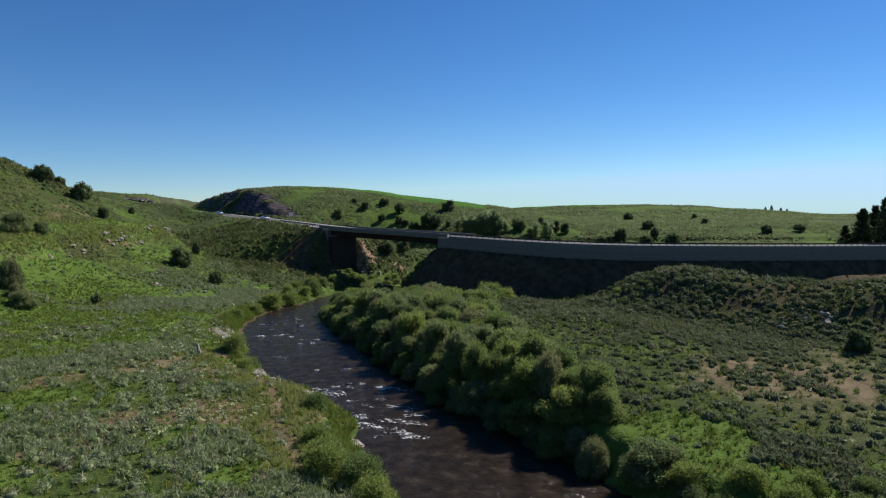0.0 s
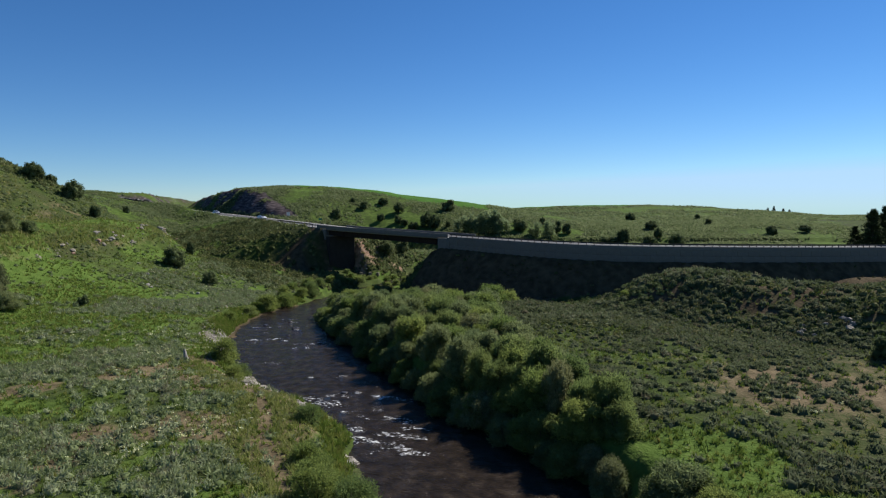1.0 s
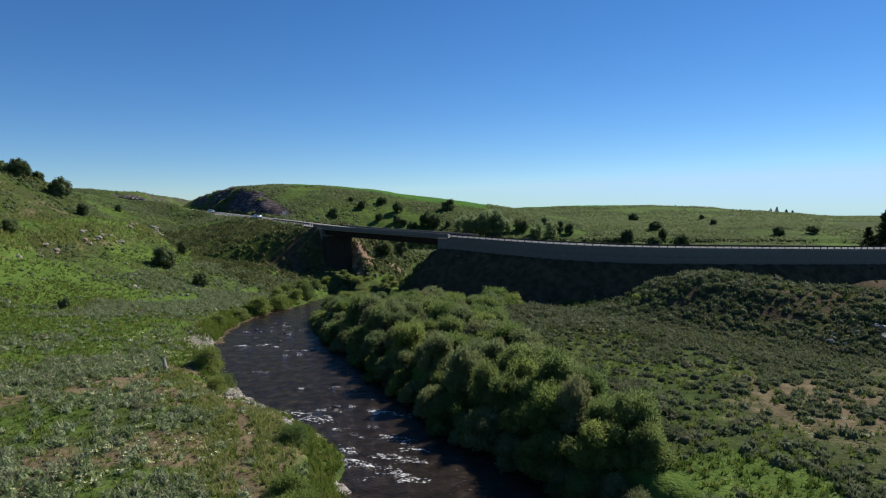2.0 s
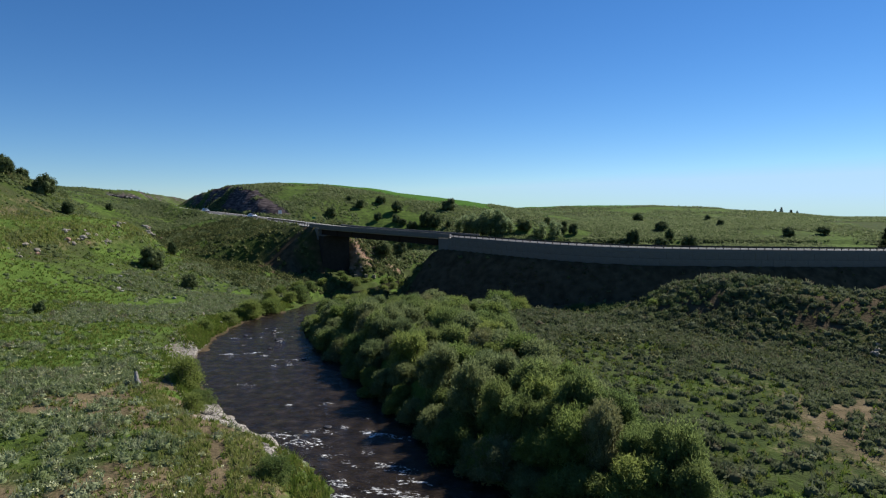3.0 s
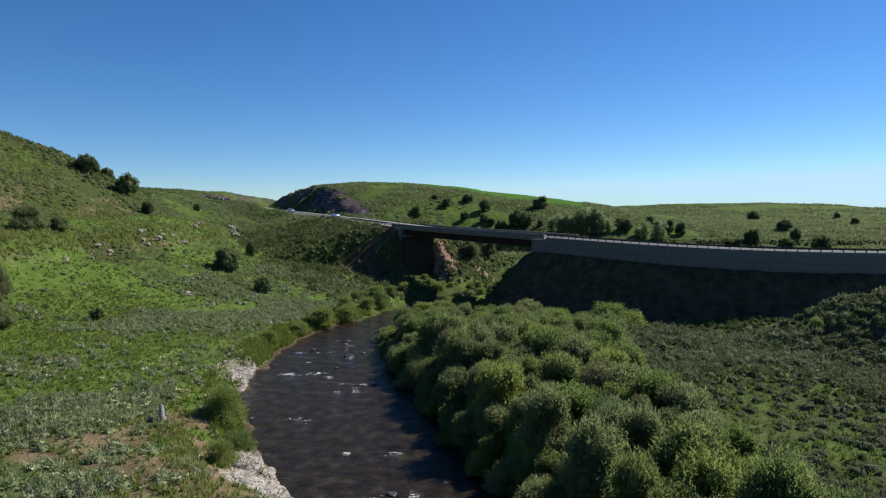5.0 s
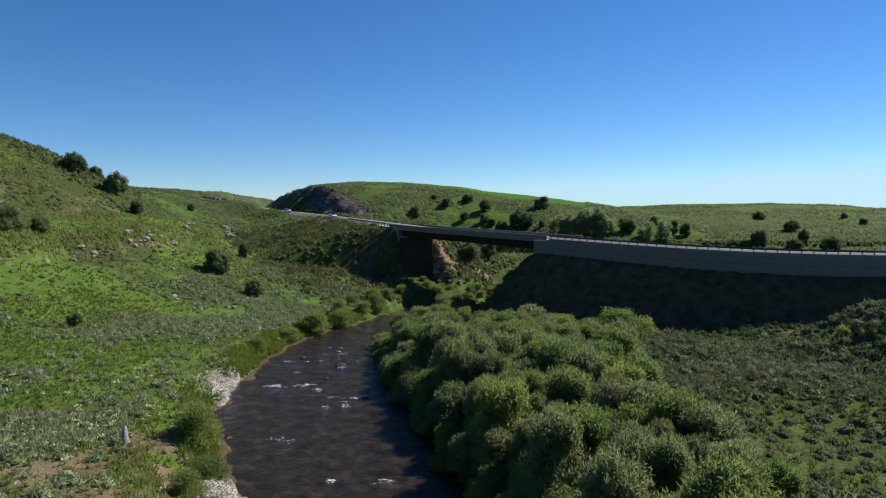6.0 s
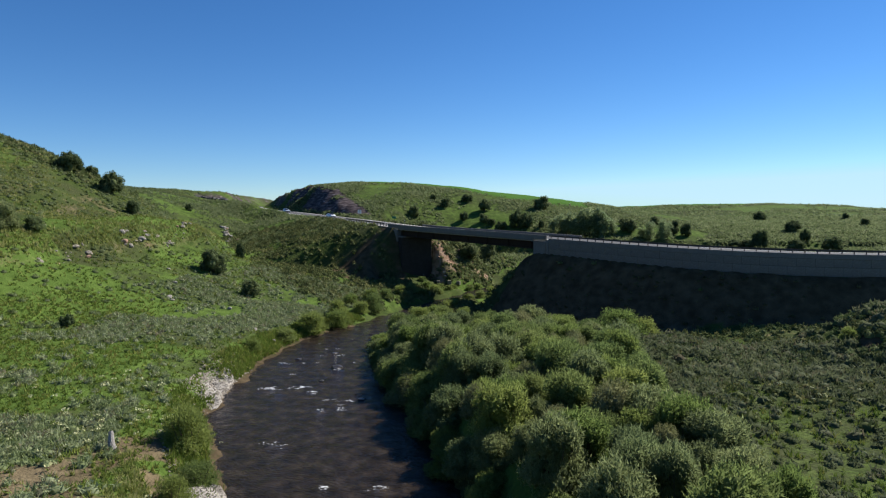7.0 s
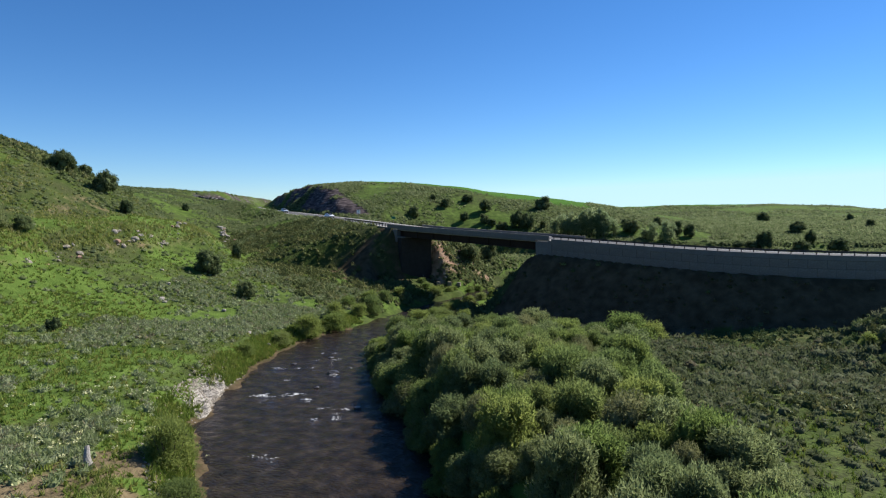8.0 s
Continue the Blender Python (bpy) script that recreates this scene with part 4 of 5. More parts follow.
def build_willows():
    rng = np.random.default_rng(7)
    kinds = []
    for i in range(9):
        if i in (3, 7):
            kinds.append((LIME_LEAF, "yellow-green willow bush in the dense riverside thicket"))
        elif i == 5:
            kinds.append((DULL_LEAF, "dull brownish-green half-bare willow bush in the thicket"))
        elif i in (2, 6, 8):
            kinds.append((GREY_LEAF, "grey-green willow bush in the thicket on the bank"))
        else:
            kinds.append((WILLOW_LEAF, "bright green willow bush in the dense riverside thicket"))
    # the thicket on the right bank, wider upstream
    places, tries = [], 0
    while tries < 30000:
        tries += 1
        y = 40 + 77 * rng.random()
        r = float(np.interp(y, RS, RR))
        wide = np.interp(y, [39, 44, 50, 56, 70, 85, 100, 108, 113, 118], [1.0, 4.0, 6.0, 9.0, 13.5, 18, 25, 27, 26, 14])
        x = r + 0.3 + wide * rng.random()
        gap = 3.5 + 1.2 * rng.random()
        if all((x - a) ** 2 + (y - b) ** 2 > gap * gap for a, b in places):
            places.append((x, y))
    big = len(places)
    for tries in range(6000):
        y = 46 + 68 * rng.random()
        r = float(np.interp(y, RS, RR))
        x = r + 0.2 + 0.95 * np.interp(y, [44, 56, 70, 85, 100, 114], [3, 9, 13.5, 18, 25, 26]) * rng.random()
        if all((x - a) ** 2 + (y - b) ** 2 > 4.0 for a, b in places):
            places.append((x, y))
    for y in np.arange(37, 117, 3.2):
        places.append((float(np.interp(y, RS, RR)) + 0.5 + 0.6 * rng.random(), y + 0.6 * rng.random()))
    protos = []
    for i, (x, y) in enumerate(places):
        edge_near = x - float(np.interp(y, RS, RR))
        size = 0.66 + 0.62 * rng.random() ** 1.3
        h = size ** 0.7 * (0.88 + 0.42 * rng.random()) * (1.1 if 2.6 < edge_near < 6 else 1.0)
        if edge_near < 2.6:
            h *= 0.72
        if i >= big:
            h, size = h * 0.86, size * 0.88
        if y > 96:
            h, size = h * (1 - 0.26 * min(1, (y - 96) / 10)), size * 0.92
        if y < 50:
            h, size = h * 0.85, size * 0.9
        m = spot(x, y, 0.1, rng.random() * 360, size, h)
        if i < len(kinds):
            ob = willow(rng, *kinds[i])
            ob.matrix_basis = m
            protos.append(ob)
        else:
            copy_thing(protos[i % 9], Matrix.Identity(4)).matrix_basis = m
    airy = [willow(rng, leaf, "leafy yellow-green willow bush growing by itself near the water", count=6500, dense=0.25) for leaf in (LIME_LEAF, WILLOW_LEAF, LIME_LEAF)]
    # single bushes along the left bank: x, y, height, width
    alone = [(-32.9, 70.4, 3.4, 3.4), (-29.6, 66.8, 1.7, 2.4), (-28.6, 63.4, 2.0, 1.9), (-47.6, 119.5, 3.4, 4.2), (-48, 112, 2.0, 3.0), (-47, 102, 1.8, 2.2),
            (-46.8, 127, 3.2, 4.2), (-46.4, 142, 3.8, 3.4), (-47.0, 137, 2.6, 3.0), (-48.6, 131, 2.8, 3.2), (-16.6, 50.6, 1.5, 2.0), (-14.0, 42.5, 1.5, 2.2), (-11.6, 37.0, 2.1, 3.2),
            (-9.2, 36.2, 2.3, 3.0), (-7.8, 33.4, 2.2, 2.8), (-12.4, 39.6, 1.7, 2.6), (-49.6, 123.5, 2.2, 3.2), (-48.8, 147, 2.8, 3.4), (-50.5, 141, 2.4, 3.0),]
    slope = [(-96, 112, 4.4, 5.0), (-80.5, 92.3, 4.8, 3.4), (-74, 87, 2.8, 3.6), (-77, 89.5, 2.4, 2.6), (-94, 116, 2.4, 3.0)]
    upstream = [(-34.5, 121, 2.4, 3.4), (-32.5, 126, 2.6, 3.6), (-34.6, 130, 2.4, 3.2), (-31.0, 133, 2.6, 3.6), (-33.0, 138, 2.3, 3.2), (-28.5, 122, 2.2, 3.4), (-36.6, 126, 1.8, 2.6), (-29.5, 142, 2.2, 3.0), (-46.5, 158, 2.0, 2.8), (-45.6, 163, 2.2, 3.0), (-44.4, 168, 2.0, 2.8), (-42.4, 172.5, 1.8, 2.8), (-40.6, 176.5, 1.4, 2.2), (-33.6, 147, 2.2, 3.0), (-34.0, 152, 1.9, 2.8), (-47.5, 152, 2.2, 3.0), (-34.8, 158, 2.0, 3.0), (-33.2, 163, 2.0, 3.0), (-31.4, 168, 1.9, 2.8), (-29.8, 173, 1.8, 2.8), (-35.5, 144, 2.2, 3.0)]
    ford = [(-41.5, 170, 1.6, 2.4), (-43.4, 174, 1.8, 2.6), (-46.5, 178, 1.5, 2.4), (-48.4, 181, 1.4, 2.2), (-37.4, 184.5, 1.3, 2.2), (-36, 188, 1.5, 2.4), (-43.4, 180, 1.1, 1.8), (-40, 179, 1.2, 2.0), (-29, 179, 1.7, 2.6), (-26, 185, 1.6, 2.6), (-31.5, 183.5, 1.3, 2.2), (-33, 190, 1.4, 2.4), (-47.5, 170, 1.8, 2.6)]
    low = [(10.5, 38.5, 1.5, 2.4), (13.5, 37.0, 1.3, 2.2), (12.0, 35.6, 1.4, 2.4), (16.5, 36.6, 1.2, 2.0), (15.0, 34.6, 1.3, 2.2), (19.5, 36.0, 1.0, 1.8), (18.0, 33.8, 1.2, 2.2), (22.0, 34.4, 1.0, 1.8), (9.2, 36.4, 1.4, 2.2), (-3.8, 108.7, 3.7, 5.0), (-1.2, 110.4, 2.6, 3.4), (8.4, 107.4, 1.9, 1.5), (16, 99, 1.3, 1.6)]
    for i, (x, y, h, w) in enumerate(slope):
        ob = copy_thing(protos[(8, 5)[i % 2]], Matrix.Identity(4))
        ob.matrix_basis = spot(x, y, 0.1, i * 51.0, w / 3.6, h / 3.3)
        tagged(ob, "tall olive-green leafy shrub on the grassy hillside", group="shrubs on the hillside")
    for i, (x, y, h, w) in enumerate(alone + upstream + ford + low):
        ob = airy[i] if i < 3 else copy_thing(airy[i % 3], Matrix.Identity(4))
        ob.matrix_basis = spot(x, y, 0.1, i * 77.0, w / 3.6, h / 3.3)
        tagged(ob, group="single bushes by the river")


build_willows()


def build_trees():
    rng = np.random.default_rng(8)
    back = [(-68.8, 242.6, 4.2, 3.7), (-66.9, 261.4, 1.9, 2.2), (-61.4, 257.1, 3.3, 3.5), (-55.1, 265.7, 2.9, 4.5), (-47.0, 258.2, 4.8, 4.7), (-52.8, 249.9, 3.3, 2.9), (-45.6, 248.7, 3.3, 2.9), (-42.9, 247.7, 2.3, 3.3), (-39.1, 245.2, 3.0, 4.0), (-33.5, 247.0, 6.3, 6.1), (-30.7, 247.4, 5.3, 4.8), (-27.6, 267.4, 4.6, 5.5), (-25.6, 247.4, 2.7, 2.0), (2.5, 248.5, 4.6, 5.2), (0.7, 255.1, 2.4, 2.1), (11.3, 259.0, 3.2, 3.0), (16.2, 248.4, 4.6, 3.6), (19.9, 246.9, 4.2, 3.6)]
    right = [(53.3, 301.0, 4.1, 4.6), (53.2, 256.6, 3.9, 4.8), (32.3, 237.2, 2.6, 3.9), (36.2, 236.9, 2.6, 4.7), (39.1, 237.3, 5.5, 4.7), (46.6, 229.7, 3.6, 5.0), (52.1, 240.2, 4.6, 3.0), (56.2, 229.9, 4.4, 5.4), (84.2, 304.7, 2.5, 2.4), (80.7, 276.7, 2.5, 2.7), (94.8, 248.3, 3.4, 4.2), (108, 252, 3.0, 4.4)]
    near = [(-40.1, 196.5, 4.6, 5.0), (-36.3, 204.8, 3.9, 4.2), (-103, 148.6, 3.0, 2.6), (-111.8, 152.5, 5.0, 5.0), (-121, 151, 4.6, 5.0), (-121, 157, 2.6, 2.8), (-78, 140, 4.4, 4.8), (-66, 133, 2.9, 3.1),
            (-140, 218, 2.6, 2.2), (-85, 160.5, 3.6, 2.0), (-69.5, 97.3, 1.7, 1.6), (34.5, 66.6, 2.4, 2.4)]
    spread(juniper, 5, back + right + near, rng, (1.0, 1.0))
    spread(poplar, 3, [(-21.5, 243.6, 5.2, 9), (-18.9, 243.8, 6.7, 9), (-16.1, 243.4, 7.8, 9), (-12.9, 243.6, 8.5, 10), (-9.9, 243.6, 9.3, 10), (-7.2, 244.1, 9.7, 9), (-5.1, 244.1, 7.8, 9), (-3.0, 245.1, 5.2, 9), (-17.3, 243.4, 5.6, 9), (-11.4, 242.6, 7.0, 9), (-8.3, 243.1, 7.4, 9), (-14.6, 242.0, 6.3, 9), (-6.2, 242.6, 6.3, 9), (8.7, 241.5, 5.9, 9), (12.0, 240.7, 7.0, 9), (6.5, 243.2, 3.3, 9), (13.8, 243.1, 5.2, 9)], rng, (0.115, 0.1))
    spread(pine, 3, [(85.5, 173, 8.5, 10), (87, 168, 10.5, 10), (89, 172, 12, 11), (91, 166, 12, 11), (93, 174, 13, 11), (96, 171, 12.5, 11), (102, 169, 13.5, 12), (108, 174, 13, 12), (115, 172, 12, 12), (99, 178, 12, 12),  (122, 180, 13, 12), (94, 160.5, 6, 8), (104, 163.5, 7.5, 9)], rng, (0.1, 0.1))
    spread(pine, 2, [(182, 480, 3.5, 5), (187, 482, 5, 6), (193, 481, 3.5, 6), (198, 483, 3, 5)], rng, (0.1, 0.1))


build_trees()


def tufts(name, label, category, x, y, quads, radius, length, width, mat, rng, rise=0.8, stand=0.3, core=0.9):
    """Low plants scattered over the ground, joined into one mesh."""
    n = len(x)
    size = 0.55 + 0.75 * rng.random(n) ** 1.4
    z = ground_z(x, y)
    d = directions(n * quads, rng, 1.0).reshape(n, quads, 3)
    r = (radius * size)[:, None] * (0.55 + 0.5 * rng.random((n, quads)))
    at = np.stack([x, y, z], -1)[:, None, :] + d * r[..., None] * np.array([1, 1, rise])
    at[..., 2] += length * 0.25
    along = unit(d * 0.45 + np.array([0, 0, stand]) + rng.normal(size=d.shape) * 0.5)
    ln = (length * size)[:, None] * (0.6 + 0.8 * rng.random((n, quads)))
    wd = (width * size)[:, None] * (0.6 + 0.8 * rng.random((n, quads)))
    co, f = leaf_tris(at.reshape(-1, 3), along.reshape(-1, 3), ln.ravel(), wd.ravel(), rng)
    shade = rng.random(n)
    tone = np.repeat(shade, quads * 3)
    if core:
        # the dense middle of each plant, a low uneven dome
        k = 7 if quads > 8 else 5
        a = np.arange(k) * 2 * math.pi / k
        foot = np.stack([np.cos(a), np.sin(a), 0 * a - 0.15], -1)
        if k == 7:
            dome = np.concatenate([foot, np.stack([0.8 * np.cos(a + 0.4), 0.8 * np.sin(a + 0.4), 0 * a + 0.55], -1), [(0, 0, 0.95)]])
            tri = [(i, (i + 1) % 7, 7 + i) for i in range(7)] + [((i + 1) % 7, 7 + (i + 1) % 7, 7 + i) for i in range(7)] + [(7 + i, 7 + (i + 1) % 7, 14) for i in range(7)]
        else:
            dome = np.concatenate([foot, [(0, 0, 0.95)]])
            tri = [(i, (i + 1) % 5, 5) for i in range(5)]
        m = len(dome)
        dc = np.stack([x, y, z], -1)[:, None] + dome * (core * radius * size)[:, None, None] * np.array([1, 1, rise]) * (0.75 + 0.5 * rng.random((n, m, 3)))
        leaves = len(f)
        f = np.concatenate([f, (np.array(tri)[None] + len(co) + m * np.arange(n)[:, None, None]).reshape(-1, 3)])
        co = np.concatenate([co, dc.reshape(-1, 3)])
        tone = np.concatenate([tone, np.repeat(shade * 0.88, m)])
    ob = tagged(new(name, raw_mesh(name, co, f, np.arange(len(f)) >= (leaves if core else len(f)))), label, category, kind="stuff")
    tone = tone.astype(np.float32)
    ob.data.attributes.new("tone", "FLOAT", "POINT").data.foreach_set("value", tone)
    ob.data.materials.append(mat)
    return ob


def tonal(name, stops, glow=0.2):
    """Low plants: the tone runs from plant to plant, with a little change from sprig to sprig."""
    m, n, l, b = material(name, 0.8, 0.0, 0.05)
    g = n.new("ShaderNodeNewGeometry")
    v = product(n, l, attribute(n, "tone"), scaled(n, l, g.outputs["Random Per Island"], 0, 1, -0.16, 0.16), "ADD")
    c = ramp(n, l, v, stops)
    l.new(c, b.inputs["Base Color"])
    t = n.new("ShaderNodeBsdfTranslucent")
    l.new(c, t.inputs["Color"])
    mx = n.new("ShaderNodeMixShader")
    mx.inputs[0].default_value = glow
    l.new(b.outputs[0], mx.inputs[1])
    l.new(t.outputs[0], mx.inputs[2])
    l.new(mx.outputs[0], n["Material Output"].inputs["Surface"])
    return m


SAGE = tonal("sagebrush_leaves", ((0.0, (0.155, 0.196, 0.078)), (0.45, (0.228, 0.272, 0.130)), (0.8, (0.295, 0.330, 0.188)), (1.0, (0.19, 0.175, 0.105))), 0.36)
# sagebrush at half SAGE's tone: the right flat's self-shading is in its colour
SHADED_SAGE = tonal("shaded_sagebrush_leaves", ((0.0, (0.078, 0.098, 0.044)), (0.45, (0.120, 0.142, 0.070)), (0.8, (0.158, 0.180, 0.098)), (1.0, (0.13, 0.115, 0.070))), 0.42)
GRASS = tonal("grass_blades", ((0.0, (0.098, 0.150, 0.026)), (0.6, (0.172, 0.232, 0.044)), (1.0, (0.25, 0.245, 0.072))), 0.3)
SLOPE_SHRUB = tonal("slope_shrubs", ((0.0, (0.075, 0.102, 0.036)), (0.5, (0.132, 0.162, 0.060)), (1.0, (0.205, 0.205, 0.090))), 0.32)
# darker copy of the slope shrubs: shade on berm and road bank in colour
SHADED_SHRUB = tonal("shaded_shrubs", ((0.0, (0.062, 0.080, 0.028)), (0.5, (0.112, 0.134, 0.048)), (1.0, (0.190, 0.185, 0.072))), 0.2)
FOOT_SHRUB = tonal("foot_shrubs", ((0.0, (0.055, 0.085, 0.030)), (0.5, (0.110, 0.150, 0.060)), (1.0, (0.17, 0.20, 0.085))), 0.25)
TALL_GRASS = tonal("tall_grass_blades", ((0.0, (0.165, 0.205, 0.048)), (0.6, (0.26, 0.285, 0.085)), (1.0, (0.36, 0.345, 0.15))), 0.42)
WEED = tonal("bank_weeds", ((0.0, (0.05, 0.055, 0.022)), (1.0, (0.13, 0.12, 0.055))), 0.2)
HILL_SCRUB = tonal("hill_scrub_leaves", ((0.0, (0.112, 0.150, 0.058)), (0.5, (0.174, 0.214, 0.094)), (1.0, (0.245, 0.274, 0.142))), 0.58)


def scatter(n, x0, x1, y0, y1, chance, rng):
    """Places within a stretch of the plan, thinned by chance(x, y, zones)."""
    x, y = x0 + (x1 - x0) * rng.random(n), y0 + (y1 - y0) * rng.random(n)
    z = ground_z(x, y)
    out, right = river(x, y)
    s, d, zr = road_frame(x, y)
    free = (out > 1.2) & ~((d > -0.9) & (d < ROAD_W + 1.2)) & ~((s > S_LEFT - 8) & (s < S_RIGHT + 6) & (d > -2) & (d < ROAD_W + 2))
    wide = np.interp(y, [39, 44, 50, 56, 70, 85, 100, 108, 113, 118], [1.0, 4.0, 6.0, 9.0, 13.5, 18, 25, 27, 26, 14])
    thicket = right & (out < wide * 0.8) & (y < 118) & (y > 40)
    keep = free & ~thicket & (rng.random(n) < chance(x, y, z, out, right, zones(x, y, z)))
    return x[keep], y[keep]


def build_scrub():
    rng = np.random.default_rng(9)

    def sage(x, y, z, out, right, zn):
        clump = 0.16 + 0.84 * ss(-0.3, 0.25, vnoise(x, y, 8, 71) + 0.6 * vnoise(x, y, 2.8, 72))
        lush, dry, stone, soil, crop, rock, dark = zn
        path = np.abs(x - (banks(y)[0] - 6.5 - 1.5 * np.sin(y * 0.16))) < 2.6
        flat = clump * (1 - dark) * (1 - 0.9 * path * ~right * (y > 36) * (y < 68)) * (1 - 0.96 * ss(0.5, 0.78, lush)) * np.where(right, 1 - 0.72 * dry, 1 - 0.6 * np.clip(dry, 0, 1)) * (1 - np.clip(stone, 0, 1)) * ss(2.5, 6, out)
        return flat * np.where(~right, 1 - 0.55 * ss(2, 12, z), 1.0) * (1 - np.clip(soil, 0, 1))

    label = "grey-green sagebrush covering the valley floor"
    x, y = scatter(17500, -70, -8, 24, 92, sage, rng)
    tufts("sagebrush", label, "shrub", x, y, 44, 0.56, 0.29, 0.08, SAGE, rng, 0.8, 0.6, 0.62)
    x, y = scatter(5200, -50, 30, -8, 25, sage, np.random.default_rng(19))
    tufts("sagebrush", label, "shrub", x, y, 20, 0.54, 0.30, 0.10, SAGE, np.random.default_rng(20), 0.8, 0.6, 0.7)
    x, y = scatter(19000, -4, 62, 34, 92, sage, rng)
    tufts("sagebrush", label, "shrub", x, y, 22, 0.50, 0.30, 0.10, SHADED_SAGE, rng, 0.72, 0.55, 0.80)
    x, y = scatter(7000, -78, -40, 92, 160, sage, rng)
    tufts("sagebrush", label, "shrub", x, y, 30, 0.52, 0.30, 0.10, SAGE, rng, 0.8, 0.55, 0.68)
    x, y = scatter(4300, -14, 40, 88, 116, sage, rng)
    tufts("sagebrush", label, "shrub", x, y, 34, 0.70, 0.32, 0.12, SHADED_SAGE, rng, 0.95, 0.55, 0.85)

    def slope(x, y, z, out, right, zn):
        return (1 - zn[6] * (0.985 - 0.86 * (x > 3) * ss(-9, -15, road_frame(x, y)[1]))) * (0.62 + 0.4 * vnoise(x, y, 6, 73)) * (1 - np.clip(zn[2], 0, 1)) * (1 - 0.45 * np.clip(zn[3], 0, 1))

    def roadbank(x, y, z, out, right, zn):
        s, d, zr = road_frame(x, y)
        return slope(x, y, z, out, right, zn) * ss(-40, -28, d)

    shrub = "low green shrubs and tall weeds on the slopes"
    x, y = scatter(9500, -34, 100, 76, 152, slope, rng)
    tufts("slope_scrub", shrub, "shrub", x, y, 15, 0.56, 0.38, 0.14, SHADED_SHRUB, rng, 0.85, 0.5, 0.75)
    def upper(x, y, z, out, right, zn):
        up = -72 - x
        return slope(x, y, z, out, right, zn) * np.where(up > 30, 1.0, np.where(up > 20, 0.03, np.where(up > 14, 0.35, 0.22))) * (0.35 + 0.65 * ss(-0.2, 0.3, vnoise(x, y, 7, 79)))

    x, y = scatter(19000, -175, -70, 60, 190, upper, rng)
    tufts("slope_scrub", shrub, "shrub", x, y, 14, 0.60, 0.36, 0.13, HILL_SCRUB, rng, 0.6, 0.5, 0.75)
    x, y = scatter(26000, -160, -66, 60, 190, lambda x, y, z, out, right, zn: slope(x, y, z, out, right, zn) * (1 - 0.6 * ss(-100, -106, x)), rng)
    tufts("grass", "tufts of rough green grass on the hillside", "grass", x, y, 6, 0.24, 0.42, 0.11, GRASS, rng, 0.5, 0.9, 0)
    x, y = scatter(11500, -120, -8, 138, 215, roadbank, rng)
    tufts("slope_scrub", "dark shrubs on the bank below the road, toned down for shade", "shrub", x, y, 30, 0.82, 0.38, 0.13, SHADED_SHRUB, rng, 1.1, 0.5, 0.6)

    # tall bleached grass along the edge of the terrace
    def terrace(x, y, z, out, right, zn):
        return np.exp(-((z - 9.3) / 1.9) ** 4) * (0.75 + 0.4 * vnoise(x, y, 5, 76)) * ~right

    x, y = scatter(26000, -112, -80, 84, 170, terrace, rng)
    tufts("grass", "tall yellowish grass along the edge of the hillside terrace", "grass", x, y, 7, 0.28, 0.75, 0.10, TALL_GRASS, rng, 0.5, 1.2, 0)
    # bleached tufts among the scrub of the upper hill
    x, y = scatter(15000, -150, -100, 92, 176, lambda x, y, z, out, right, zn: ~right * (0.3 + 0.9 * vnoise(x, y, 6, 82) + 0.3 * vnoise(x, y, 2, 83)), rng)
    tufts("grass", "bleached grass tufts on the upper hillside", "grass", x, y, 8, 0.34, 0.42, 0.12, TALL_GRASS, rng, 0.5, 1.0, 0)
    # tall brush along the brow of the hill
    x, y = scatter(620, -148, -114, 144, 172, lambda x, y, z, out, right, zn: 0.42 + 0.5 * vnoise(x, y, 8, 80), rng)
    tufts("slope_scrub", "dark green brush along the brow of the hill", "shrub", x, y, 46, 0.72, 0.45, 0.15, SLOPE_SHRUB, rng, 1.1, 0.5, 0.7)
    # weeds on the bare bank below the wall
    x, y = scatter(2600, -26, 100, 112, 158, lambda x, y, z, out, right, zn: zn[6] * (0.6 + 0.4 * vnoise(x, y, 3, 77)), rng)
    tufts("slope_scrub", "low dry weeds on the bare bank below the wall", "shrub", x, y, 12, 0.34, 0.30, 0.10, WEED, rng, 0.6, 0.8, 0.7)

    def hill(x, y, z, out, right, zn):
        return np.clip(0.58 + 0.95 * vnoise(x, y, 18, 74) + 0.4 * vnoise(x, y, 5, 78), 0, 1) * (1 - np.clip(zn[4], 0, 1)) * (1 - np.clip(zn[5], 0, 1))

    x, y = scatter(105000, -150, 130, 190, 310, hill, rng)
    tufts("hillside_scrub", "grey-green sagebrush covering the hill behind the road", "shrub", x, y, 6, 0.50, 0.50, 0.24, HILL_SCRUB, rng, 0.8, 0.5, 0.8)
    x, y = scatter(34000, -230, 240, 300, 460, hill, rng)
    tufts("hillside_scrub", "scattered grey-green sagebrush on the far hills", "shrub", x, y, 6, 0.66, 0.6, 0.32, HILL_SCRUB, rng, 0.75, 0.5, 0.8)
    x, y = scatter(14000, -260, -100, 165, 320, hill, rng)
    tufts("hillside_scrub", "scattered grey-green sagebrush on the shoulder beyond the gully", "shrub", x, y, 6, 0.5, 0.5, 0.24, HILL_SCRUB, rng, 0.75, 0.5, 0.8)

    def lush(x, y, z, out, right, zn):
        return (np.clip(zn[0], 0, 1) * 0.9 + 0.12) * (1 - ss(0.15, 0.4, zn[2]))

    x, y = scatter(32000, -80, -8, 24, 110, lush, rng)
    tufts("grass", "bright green meadow grass", "grass", x, y, 7, 0.18, 0.40, 0.07, GRASS, rng, 0.5, 0.9, 0)
